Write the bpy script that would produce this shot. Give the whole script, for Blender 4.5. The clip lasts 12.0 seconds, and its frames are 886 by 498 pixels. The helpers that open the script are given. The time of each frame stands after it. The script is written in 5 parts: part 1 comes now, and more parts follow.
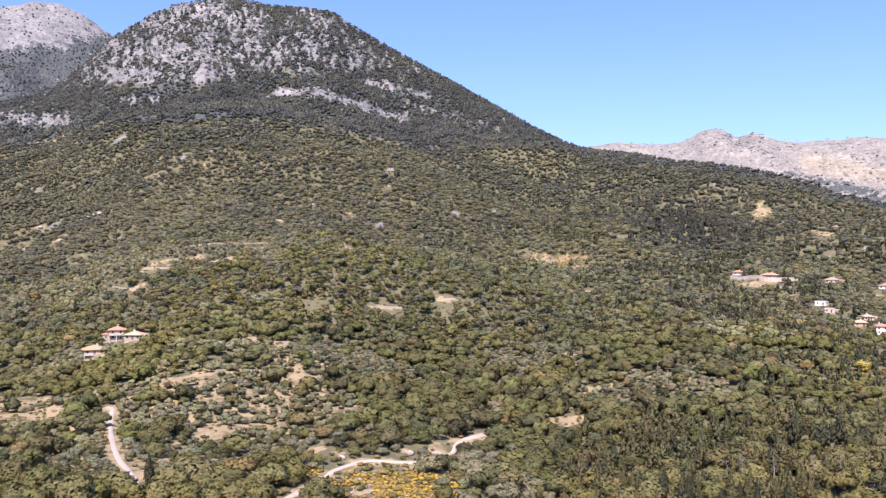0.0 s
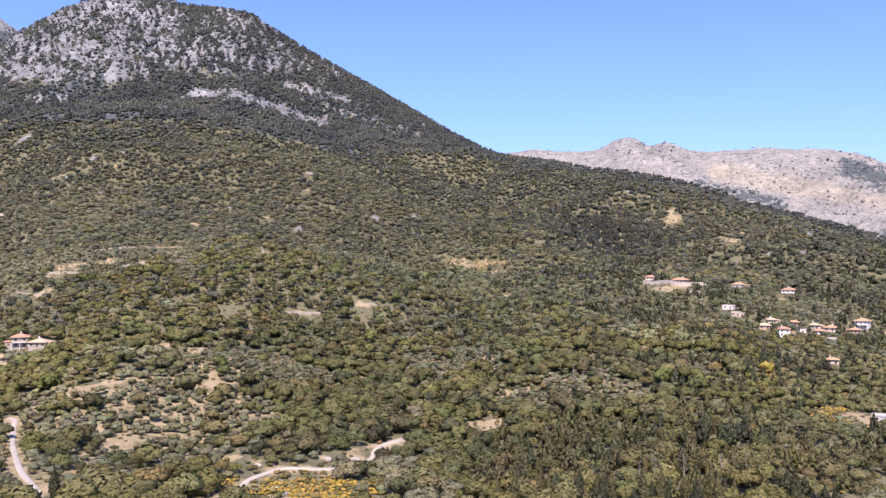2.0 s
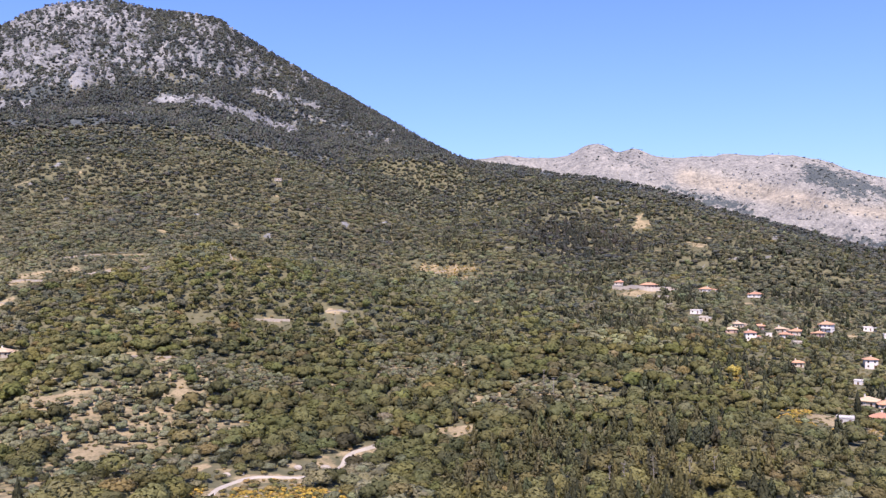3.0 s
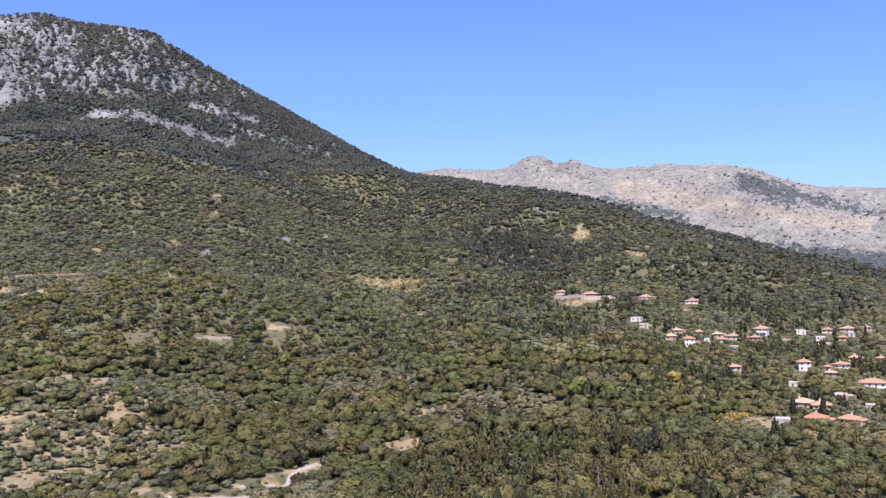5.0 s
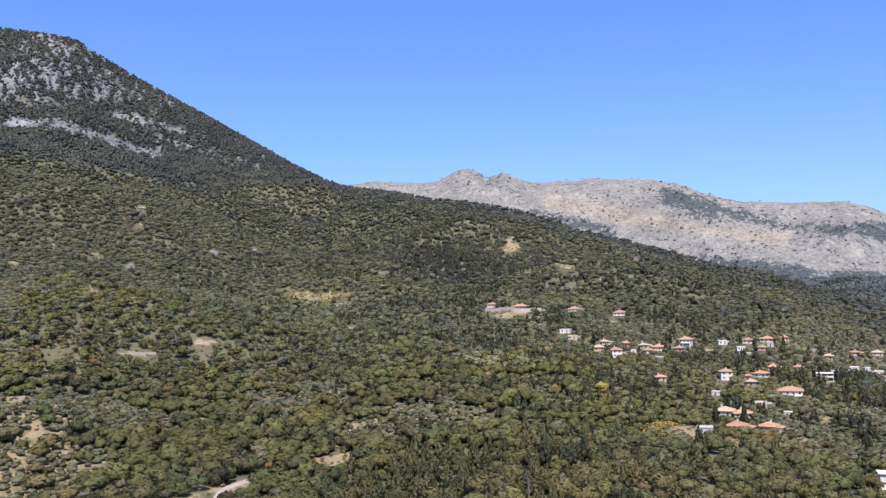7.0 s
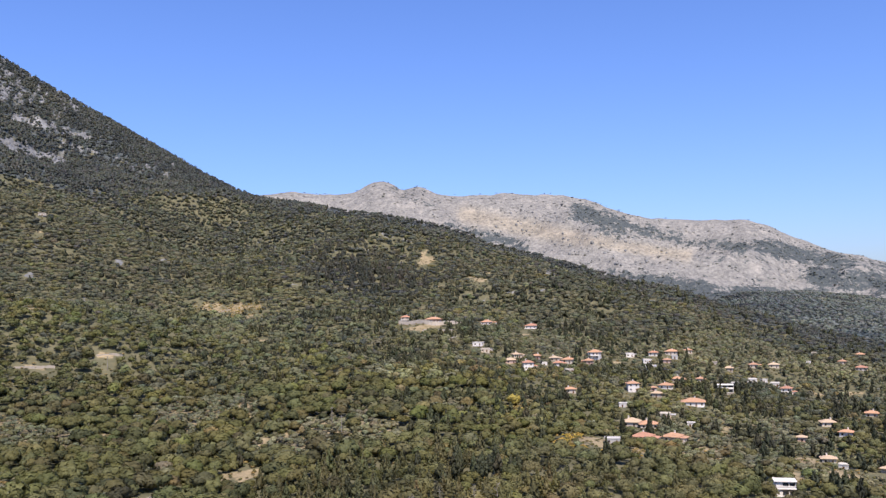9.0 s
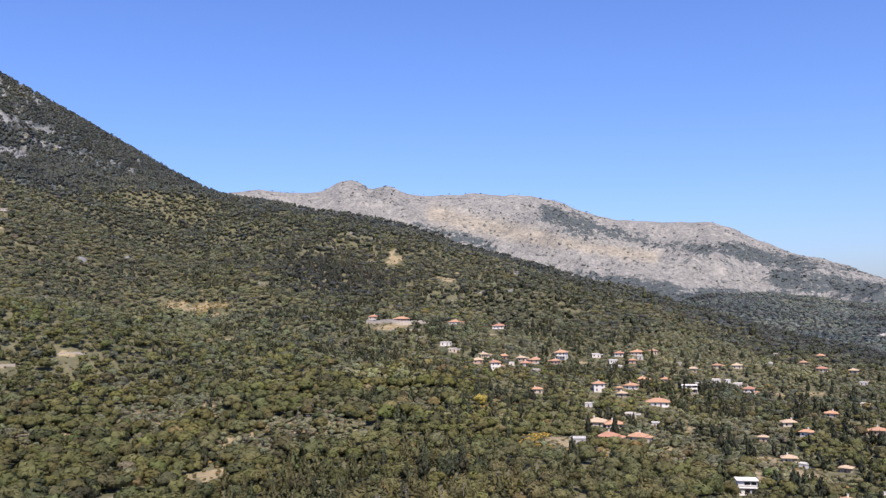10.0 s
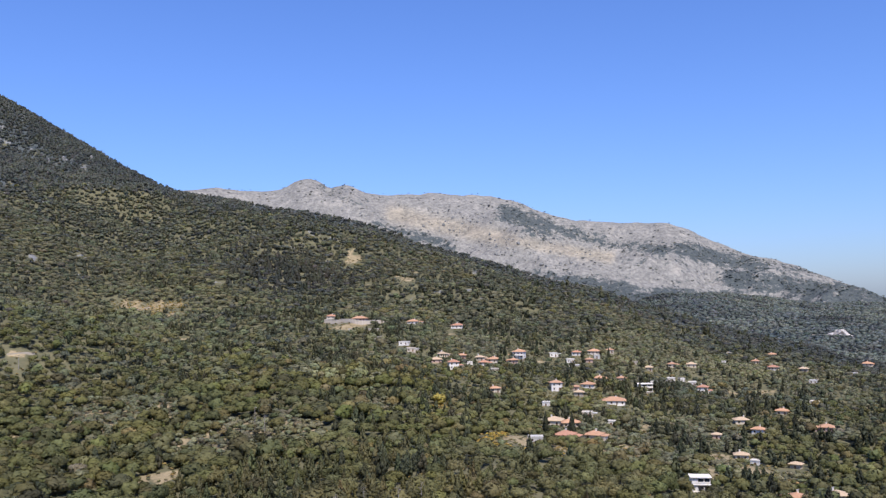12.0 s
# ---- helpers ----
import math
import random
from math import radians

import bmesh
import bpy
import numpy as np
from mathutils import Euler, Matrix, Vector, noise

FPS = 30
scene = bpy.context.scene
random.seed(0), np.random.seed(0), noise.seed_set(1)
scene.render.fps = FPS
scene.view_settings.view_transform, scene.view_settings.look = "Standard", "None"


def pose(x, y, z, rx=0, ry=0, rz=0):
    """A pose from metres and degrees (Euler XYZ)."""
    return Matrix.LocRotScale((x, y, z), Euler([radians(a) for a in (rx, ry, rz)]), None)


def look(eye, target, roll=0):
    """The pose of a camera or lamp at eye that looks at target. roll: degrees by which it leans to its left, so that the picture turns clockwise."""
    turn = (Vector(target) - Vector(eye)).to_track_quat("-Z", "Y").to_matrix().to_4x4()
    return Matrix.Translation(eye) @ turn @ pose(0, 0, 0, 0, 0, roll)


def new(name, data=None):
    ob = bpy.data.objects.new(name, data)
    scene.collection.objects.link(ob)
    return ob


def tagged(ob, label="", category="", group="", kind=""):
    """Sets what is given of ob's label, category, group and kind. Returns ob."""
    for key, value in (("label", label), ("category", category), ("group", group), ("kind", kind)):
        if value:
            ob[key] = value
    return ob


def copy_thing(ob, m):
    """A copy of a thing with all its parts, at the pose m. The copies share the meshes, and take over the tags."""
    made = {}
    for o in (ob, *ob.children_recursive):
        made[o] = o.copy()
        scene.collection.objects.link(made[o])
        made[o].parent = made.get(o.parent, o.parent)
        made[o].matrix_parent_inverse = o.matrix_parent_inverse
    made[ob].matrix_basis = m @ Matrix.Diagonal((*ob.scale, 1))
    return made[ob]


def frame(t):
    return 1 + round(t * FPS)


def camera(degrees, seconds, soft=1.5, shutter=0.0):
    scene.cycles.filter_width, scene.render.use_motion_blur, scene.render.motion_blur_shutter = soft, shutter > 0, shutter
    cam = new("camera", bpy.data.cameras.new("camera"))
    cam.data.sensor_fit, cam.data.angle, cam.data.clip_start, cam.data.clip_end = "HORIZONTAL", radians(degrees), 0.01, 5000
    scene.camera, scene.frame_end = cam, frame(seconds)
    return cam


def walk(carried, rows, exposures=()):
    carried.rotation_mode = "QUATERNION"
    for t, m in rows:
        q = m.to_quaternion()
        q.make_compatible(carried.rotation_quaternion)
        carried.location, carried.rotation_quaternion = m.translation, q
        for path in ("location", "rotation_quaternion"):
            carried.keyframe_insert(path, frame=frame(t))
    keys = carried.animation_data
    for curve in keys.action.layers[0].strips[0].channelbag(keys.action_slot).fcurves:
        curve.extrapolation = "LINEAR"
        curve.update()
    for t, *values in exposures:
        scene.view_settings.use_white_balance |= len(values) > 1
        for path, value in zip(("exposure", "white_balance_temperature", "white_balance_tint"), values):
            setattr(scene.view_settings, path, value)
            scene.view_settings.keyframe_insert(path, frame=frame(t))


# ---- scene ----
cam = camera(55.25, 12.0, soft=1.35)
# seconds, bearing, pitch and roll in degrees of a camera held at arm's length and turned on the spot
ROWS = [
    (0.0, 0.089, 1.022, 0.014),
    (0.5, 1.559, 0.999, 0.145),
    (1.0, 2.790, 1.068, 0.137),
    (1.5, 4.200, 1.208, 0.130),
    (2.0, 5.532, 1.354, 0.080),
    (2.5, 6.603, 1.534, -0.041),
    (3.0, 7.549, 1.769, -0.205),
    (5.0, 11.431, 2.584, -1.432),
    (5.5, 12.503, 2.520, -1.490),
    (6.0, 13.629, 2.503, -1.539),
    (6.5, 14.710, 2.744, -1.614),
    (7.0, 16.114, 3.333, -1.672),
    (9.0, 21.933, 4.037, -1.398),
    (9.5, 23.087, 4.027, -1.200),
    (10.0, 24.076, 3.973, -1.063),
    (10.5, 24.909, 4.029, -1.106),
    (11.0, 25.590, 4.029, -1.087),
    (11.5, 26.353, 3.953, -1.039),
    (12.0, 26.859, 3.890, -1.033),
]


def held(yaw, pitch, roll):
    """The pose of the camera, which swings on a short arm round whoever turns it."""
    a = radians(yaw)
    return pose(0.35 * math.sin(a), 0.35 * math.cos(a), 120.0, 90 + pitch, 0, -yaw) @ pose(0, 0, 0, 0, 0, roll)


EXPO = [(0.0, 0.92, 6720, 25), (3.0, 0.68, 6520, 24), (6.0, 0.50, 6380, 17), (7.2, 0.42, 6330, 14), (9.0, 0.40, 6620, 15), (10.0, 0.38, 6620, 15), (10.6, 0.29, 6290, 12), (12.0, 0.25, 6270, 13)]
walk(cam, [(t, held(yaw, pitch, roll)) for t, yaw, pitch, roll in ROWS], exposures=EXPO)

# ---- sun and sky ----
SUN_BEARING, SUN_HEIGHT = -172.0, 54.0
world = bpy.data.worlds.new("world")
scene.world = world
world.use_nodes = True
sky = world.node_tree.nodes.new("ShaderNodeTexSky")
sky.sky_type, sky.sun_disc = "NISHITA", False
sky.sun_elevation, sky.sun_rotation = radians(SUN_HEIGHT), radians(SUN_BEARING)
sky.altitude, sky.air_density, sky.dust_density, sky.ozone_density = 200, 1.3, 0.8, 5.5
backlight = world.node_tree.nodes["Background"]
clear_air = world.node_tree.nodes.new("ShaderNodeMix")
clear_air.data_type, clear_air.blend_type = "RGBA", "MULTIPLY"
clear_air.inputs[0].default_value, clear_air.inputs[7].default_value = 1.0, (0.76, 0.92, 1.41, 1.0)
world.node_tree.links.new(sky.outputs["Color"], clear_air.inputs[6])
world.node_tree.links.new(clear_air.outputs[2], backlight.inputs["Color"])
backlight.inputs["Strength"].default_value = 0.103
sun_data = bpy.data.lights.new("sun", "SUN")
sun_data.energy, sun_data.angle, sun_data.color = 5.0, radians(0.53), (1.0, 0.91, 0.78)
sun = new("sun", sun_data)
sun_way = Vector((math.sin(radians(SUN_BEARING)) * math.cos(radians(SUN_HEIGHT)), math.cos(radians(SUN_BEARING)) * math.cos(radians(SUN_HEIGHT)), math.sin(radians(SUN_HEIGHT))))
sun.matrix_world = look(sun_way * 900, (0, 0, 0))

# ---- materials ----
def material(name, rough=0.8, spec=0.2):
    m = bpy.data.materials.new(name)
    m.use_nodes = True
    shader = m.node_tree.nodes["Principled BSDF"]
    shader.inputs["Roughness"].default_value = rough
    shader.inputs["Specular IOR Level"].default_value = spec
    return m, m.node_tree, shader


def node(tree, kind, **values):
    n = tree.nodes.new(kind)
    for key, value in values.items():
        n.inputs[key].default_value = value
    return n


def grain(tree, scale, detail=4.0, rough=0.6):
    """Noise in world metres: scale is the size of a patch."""
    place = tree.nodes.new("ShaderNodeNewGeometry")
    n = node(tree, "ShaderNodeTexNoise", Scale=1.0 / scale, Detail=detail, Roughness=rough)
    tree.links.new(place.outputs["Position"], n.inputs["Vector"])
    return n.outputs["Fac"]


def ramp(tree, fac, low, high, a=0.0, b=1.0):
    n = tree.nodes.new("ShaderNodeMapRange")
    n.inputs["From Min"].default_value, n.inputs["From Max"].default_value = low, high
    n.inputs["To Min"].default_value, n.inputs["To Max"].default_value = a, b
    tree.links.new(fac, n.inputs["Value"])
    return n.outputs["Result"]


def blend(tree, fac, a, b, how="MIX"):
    n = tree.nodes.new("ShaderNodeMix")
    n.data_type, n.blend_type = "RGBA", how
    for socket, value in ((n.inputs[0], fac), (n.inputs[6], a), (n.inputs[7], b)):
        if isinstance(value, (int, float)):
            socket.default_value = value
        elif isinstance(value, tuple):
            socket.default_value = (*value, 1.0)
        else:
            tree.links.new(value, socket)
    return n.outputs[2]


def sums(tree, how, a, b):
    n = tree.nodes.new("ShaderNodeMath")
    n.operation = how
    n.use_clamp = how != "SUBTRACT"
    for socket, value in zip(n.inputs, (a, b)):
        if isinstance(value, (int, float)):
            socket.default_value = value
        else:
            tree.links.new(value, socket)
    return n.outputs[0]


def relief(tree, shader, height, strength, metres):
    n = node(tree, "ShaderNodeBump", Distance=metres)
    if isinstance(strength, float):
        n.inputs["Strength"].default_value = strength
    else:
        tree.links.new(strength, n.inputs["Strength"])
    tree.links.new(height, n.inputs["Height"])
    tree.links.new(n.outputs["Normal"], shader.inputs["Normal"])


def painted(name, colour, rough=0.8, wear=0.25, size=1.2, bump=0.0, spec=0.2):
    """A plain coat with stains at two scales, slightly different on each thing."""
    m, tree, shader = material(name, rough, spec)
    stains = ramp(tree, grain(tree, size, 5), 0.3, 0.75)
    fine = ramp(tree, grain(tree, size * 0.12, 3), 0.3, 0.7)
    dark = tuple(c * (1 - wear) for c in colour)
    col = blend(tree, stains, dark, colour)
    col = blend(tree, sums(tree, "MULTIPLY", fine, 0.3 * wear / 0.25), col, tuple(c * 0.75 for c in colour))
    who = tree.nodes.new("ShaderNodeObjectInfo")
    col = blend(tree, 1.0, col, blend(tree, who.outputs["Random"], (0.85, 0.85, 0.87), (1.0, 0.99, 0.96)), "MULTIPLY")
    tree.links.new(col, shader.inputs["Base Color"])
    if bump:
        relief(tree, shader, fine, 0.6, bump)
    return m


def leaf_material(name):
    """Foliage: the tint of each plant's kind, mottled; a little light comes through."""
    m, tree, shader = material(name, 0.65, 0.15)
    tint = tree.nodes.new("ShaderNodeAttribute")
    tint.attribute_name = "tint"
    isle = tree.nodes.new("ShaderNodeNewGeometry")
    who = tree.nodes.new("ShaderNodeObjectInfo")
    col = blend(tree, 1.0, tint.outputs["Color"], blend(tree, isle.outputs["Random Per Island"], (0.90, 0.91, 0.90), (1.10, 1.09, 1.08)), "MULTIPLY")
    col = blend(tree, 1.0, col, blend(tree, who.outputs["Random"], (0.93, 0.95, 0.93), (1.06, 1.04, 1.0)), "MULTIPLY")
    broad = ramp(tree, grain(tree, 45.0, 3), 0.3, 0.7)
    col = blend(tree, 1.0, col, blend(tree, broad, (0.82, 0.85, 0.90), (1.16, 1.11, 1.00)), "MULTIPLY")
    wide = ramp(tree, grain(tree, 170.0, 2), 0.35, 0.65)
    col = blend(tree, 1.0, col, blend(tree, wide, (0.80, 0.82, 0.87), (1.16, 1.14, 1.06)), "MULTIPLY")
    fine = ramp(tree, grain(tree, 0.75, 3, 0.7), 0.32, 0.68)
    col = blend(tree, 1.0, col, blend(tree, fine, (0.72, 0.74, 0.72), (1.24, 1.22, 1.20)), "MULTIPLY")
    tree.links.new(col, shader.inputs["Base Color"])
    thin = tree.nodes.new("ShaderNodeBsdfTranslucent")
    tree.links.new(col, thin.inputs["Color"])
    mixer = tree.nodes.new("ShaderNodeMixShader")
    mixer.inputs[0].default_value = 0.31
    tree.links.new(shader.outputs[0], mixer.inputs[1])
    tree.links.new(thin.outputs[0], mixer.inputs[2])
    tree.links.new(mixer.outputs[0], tree.nodes["Material Output"].inputs["Surface"])
    return m


def land_material():
    """Scrub, tan soil and pale limestone, laid out by the cover of each place."""
    m, tree, shader = material("land", 0.95, 0.1)
    cover = tree.nodes.new("ShaderNodeAttribute")
    cover.attribute_name = "cover"
    parts = tree.nodes.new("ShaderNodeSeparateColor")
    tree.links.new(cover.outputs["Color"], parts.inputs[0])
    soil_amount, rock_amount, green_amount = parts.outputs[0], parts.outputs[1], parts.outputs[2]
    mottled, clods, wide = grain(tree, 9.0, 6, 0.7), grain(tree, 0.9, 3), grain(tree, 70.0, 5, 0.65)
    scrub = blend(tree, ramp(tree, mottled, 0.35, 0.65), (0.088, 0.088, 0.052), (0.150, 0.137, 0.080))
    soil = blend(tree, ramp(tree, mottled, 0.3, 0.7), (0.215, 0.168, 0.098), (0.365, 0.292, 0.182))
    soil = blend(tree, sums(tree, "MULTIPLY", ramp(tree, clods, 0.42, 0.68), 0.7), soil, (0.16, 0.14, 0.07))
    stone = blend(tree, ramp(tree, grain(tree, 26.0, 7, 0.7), 0.32, 0.66), (0.142, 0.146, 0.148), (0.228, 0.231, 0.227))
    stone = blend(tree, ramp(tree, wide, 0.52, 0.72), stone, (0.285, 0.282, 0.270))
    stone = blend(tree, ramp(tree, rock_amount, 0.76, 0.95), stone, blend(tree, 1.0, stone, (1.31, 1.21, 1.02), "MULTIPLY"))
    stone = blend(tree, ramp(tree, rock_amount, 0.88, 1.0), stone, blend(tree, 1.0, stone, (1.05, 1.0, 0.94), "MULTIPLY"))
    # dark blotches painted into the stone as crevice shade; no relief follows them
    cleft_shade = ramp(tree, grain(tree, 13.0, 6, 0.75), 0.36, 0.60)
    stone = blend(tree, 1.0, stone, blend(tree, cleft_shade, (0.74, 0.75, 0.77), (1.10, 1.10, 1.10)), "MULTIPLY")
    # scrub of mountain and range: dark green blued to imitate haze
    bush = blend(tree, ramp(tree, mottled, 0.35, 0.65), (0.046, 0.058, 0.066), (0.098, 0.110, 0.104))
    edge = sums(tree, "ADD", sums(tree, "SUBTRACT", soil_amount, 0.5), ramp(tree, mottled, 0.2, 0.8, 0.0, 1.0))
    col = blend(tree, ramp(tree, edge, 0.40, 0.66), scrub, soil)
    crag = sums(tree, "ADD", sums(tree, "SUBTRACT", rock_amount, 0.5), ramp(tree, grain(tree, 17.0, 9, 0.85), 0.25, 0.75, 0.0, 1.0))
    col = blend(tree, ramp(tree, crag, 0.44, 0.56), col, stone)
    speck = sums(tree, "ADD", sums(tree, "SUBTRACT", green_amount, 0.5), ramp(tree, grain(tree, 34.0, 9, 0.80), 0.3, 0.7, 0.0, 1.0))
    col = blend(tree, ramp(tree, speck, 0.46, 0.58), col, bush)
    tree.links.new(col, shader.inputs["Base Color"])
    relief(tree, shader, grain(tree, 110.0, 10, 0.58), ramp(tree, rock_amount, 0.0, 0.5, 0.12, 1.0), 22.0)
    return m


LAND = land_material()
LEAVES = leaf_material("leaves")
BARK = painted("bark", (0.16, 0.125, 0.09), 0.9, 0.5, 0.6, 0.03)
DEAD_WOOD = painted("dead_wood", (0.32, 0.29, 0.26), 0.85, 0.3, 0.6, 0.02)
GRAVEL = painted("pale_gravel", (0.45, 0.41, 0.345), 0.95, 0.22, 4.0, 0.04)
CRAG = painted("crag", (0.252, 0.257, 0.252), 0.95, 0.45, 9.0, 0.4)
STONE = painted("limestone", (0.47, 0.42, 0.35), 0.9, 0.4, 1.6, 0.06)
WALLS = {
    "white": painted("white_plaster", (0.78, 0.74, 0.68), 0.85, 0.18, 2.2, 0.008),
    "cream": painted("cream_plaster", (0.64, 0.56, 0.45), 0.85, 0.24, 2.2, 0.008),
    "pink": painted("pink_plaster", (0.56, 0.41, 0.34), 0.85, 0.2, 2.2, 0.008),
    "stone": painted("stone_wall", (0.50, 0.44, 0.36), 0.9, 0.45, 0.9, 0.05),
    "grey": painted("bare_concrete", (0.50, 0.49, 0.47), 0.85, 0.25, 2.0, 0.01),
}
ROOFS = {
    "orange": painted("orange_clay_tile", (0.57, 0.335, 0.205), 0.8, 0.3, 1.0, 0.03),
    "red": painted("red_clay_tile", (0.53, 0.285, 0.185), 0.8, 0.3, 1.0, 0.03),
    "tan": painted("weathered_tan_tile", (0.58, 0.44, 0.30), 0.85, 0.3, 1.0, 0.03),
    "slab": painted("concrete_slab", (0.62, 0.60, 0.56), 0.85, 0.25, 2.0, 0.01),
}
TIMBER = painted("brown_timber", (0.17, 0.09, 0.05), 0.6, 0.3, 0.5, 0.005, 0.4)
RAIL = painted("white_metal", (0.70, 0.70, 0.69), 0.45, 0.15, 0.6, 0.0, 0.5)
GLASS, _tree, _shader = material("window_glass", 0.06, 0.6)
_shader.inputs["Base Color"].default_value = (0.03, 0.035, 0.04, 1)


# ---- lie of the land ----
EYE_Z = 120.0          # height of the eye over the datum
BOTTOM = -30.0         # valley floor beyond the ridge


def hash2(i, j, seed):
    """A repeatable number from 0 to 1 for each whole-numbered place."""
    h = (i.astype(np.int64) * 374761393 + j.astype(np.int64) * 668265263 + seed * 1442695041) & 0x7FFFFFFF
    h = ((h ^ (h >> 13)) * 1274126177) & 0x7FFFFFFF
    return ((h ^ (h >> 16)) & 0xFFFFFF) / float(0xFFFFFF)


def patchy(x, y, size, seed=0):
    """Smooth noise from 0 to 1 with patches of that size in metres."""
    u, v = np.asarray(x) / size, np.asarray(y) / size
    i, j = np.floor(u), np.floor(v)
    a, b = u - i, v - j
    a, b = a * a * a * (a * (a * 6 - 15) + 10), b * b * b * (b * (b * 6 - 15) + 10)
    low = hash2(i, j, seed) * (1 - a) + hash2(i + 1, j, seed) * a
    high = hash2(i, j + 1, seed) * (1 - a) + hash2(i + 1, j + 1, seed) * a
    return low * (1 - b) + high * b


def rugged(x, y, size, seed=0, octaves=4, ridged=False):
    """Layered noise about 0; ridged gives sharp crests with gullies between."""
    total, gain = 0.0, 1.0
    for k in range(octaves):
        n = patchy(x + 17.3 * k, y - 9.1 * k, size / 2 ** k, seed + k) * 2 - 1
        total = total + gain * ((0.5 - 2 * np.abs(n) * 0.9) if ridged else n)
        gain *= 0.5
    return total


def smooth(a, b, v):
    t = np.clip((v - a) / (b - a), 0, 1)
    return t * t * (3 - 2 * t)


def along(bearing, table, soft=0.35):
    """A value that changes smoothly with the bearing, from rows of (bearing, value)."""
    az, val = np.array(table, float).T
    return (np.interp(bearing - soft, az, val) + np.interp(bearing, az, val) + np.interp(bearing + soft, az, val)) / 3


# crest of the hillside and of the mountain over it: bearing, rise in degrees
CREST = [(-60, 8), (-40, 8.5), (-28, 9.5), (-25, 10.4), (-23, 12.3), (-21.4, 14.0), (-20.2, 14.8), (-18.9, 15.7), (-17.2, 16.5),
         (-14, 17.1), (-11.3, 16.7), (-9.5, 16.75), (-7.3, 16.5), (-6.2, 15.8), (-3.2, 14.2), (0.7, 12.2), (3.4, 10.72), (6.4, 9.02),
         (8.9, 7.8), (10.66, 7.48), (12.45, 7.29), (14.27, 6.97), (16.11, 6.65), (17.98, 6.43), (19.86, 6.05), (21.76, 5.61), (23.66, 4.98), (24.99, 4.35), (27.47, 3.66), (29.76, 3), (31.27, 2.55), (33.15, 1.86), (35.02, 1.33), (36.87, 1.02), (38.69, 0.27), (40.49, -0.43), (42.26, -0.86), (43.99, -1.47), (45.69, -2.03), (47.37, -2.29), (49, -2.68), (50.6, -3.03), (52.14, -3.6), (53.66, -3.96), (70, -5), (100, -5)]
CREST_WAY = [(-60, 2500), (-20, 2450), (-12, 2400), (-3, 2250), (3.4, 2000), (8.7, 1650), (14, 1500), (25, 1350), (38, 1200), (54, 1100), (100, 1050)]
FOOT = [(-60, -14), (-30, -14.4), (-10, -15), (5, -15.2), (15, -14.6), (25, -14.1), (45, -14), (100, -14)]
# crest of the range far behind
RANGE = [(-60, 9), (-35, 13.5), (-27.8, 15.25), (-26, 15.8), (-24.4, 15.85), (-23, 15.3), (-21.4, 14.3), (-18, 12), (-8, 9), (5, 7.4), (10.3, 7.85), (11.7, 8.02), (13.3, 7.86),
         (14.7, 7.86), (15.9, 8.03), (16.7, 8.36), (17.3, 8.68), (18.2, 8.72), (18.7, 8.46), (19.2, 8.06), (19.8, 8.2), (20.35, 8.4), (21, 8.15), (21.5, 7.93), (22.6, 7.68),
         (23.6, 7.67), (26.5, 7.77), (28.6, 7.6), (30.2, 7.48), (31.5, 7.1), (33.1, 6.5), (34.9, 5.92), (37.1, 5.48), (41.8, 5.2), (43.2, 4.7), (44.3, 4.0), (46.7, 3.0), (49.3, 2.2), (52.5, 0.9), (54.5, 0.0), (60, -0.6), (100, -0.8)]
RANGE_WAY = [(-60, 3300), (-20, 3300), (0, 3900), (10, 4300), (100, 4400)]
LOW_HILL = [(-60, -6), (34, -3), (38, -0.6), (41.3, 0.6), (44.2, 0.5), (47.6, 0.12), (50.8, -0.25), (54.5, -0.3), (60, -0.3), (100, -1)]


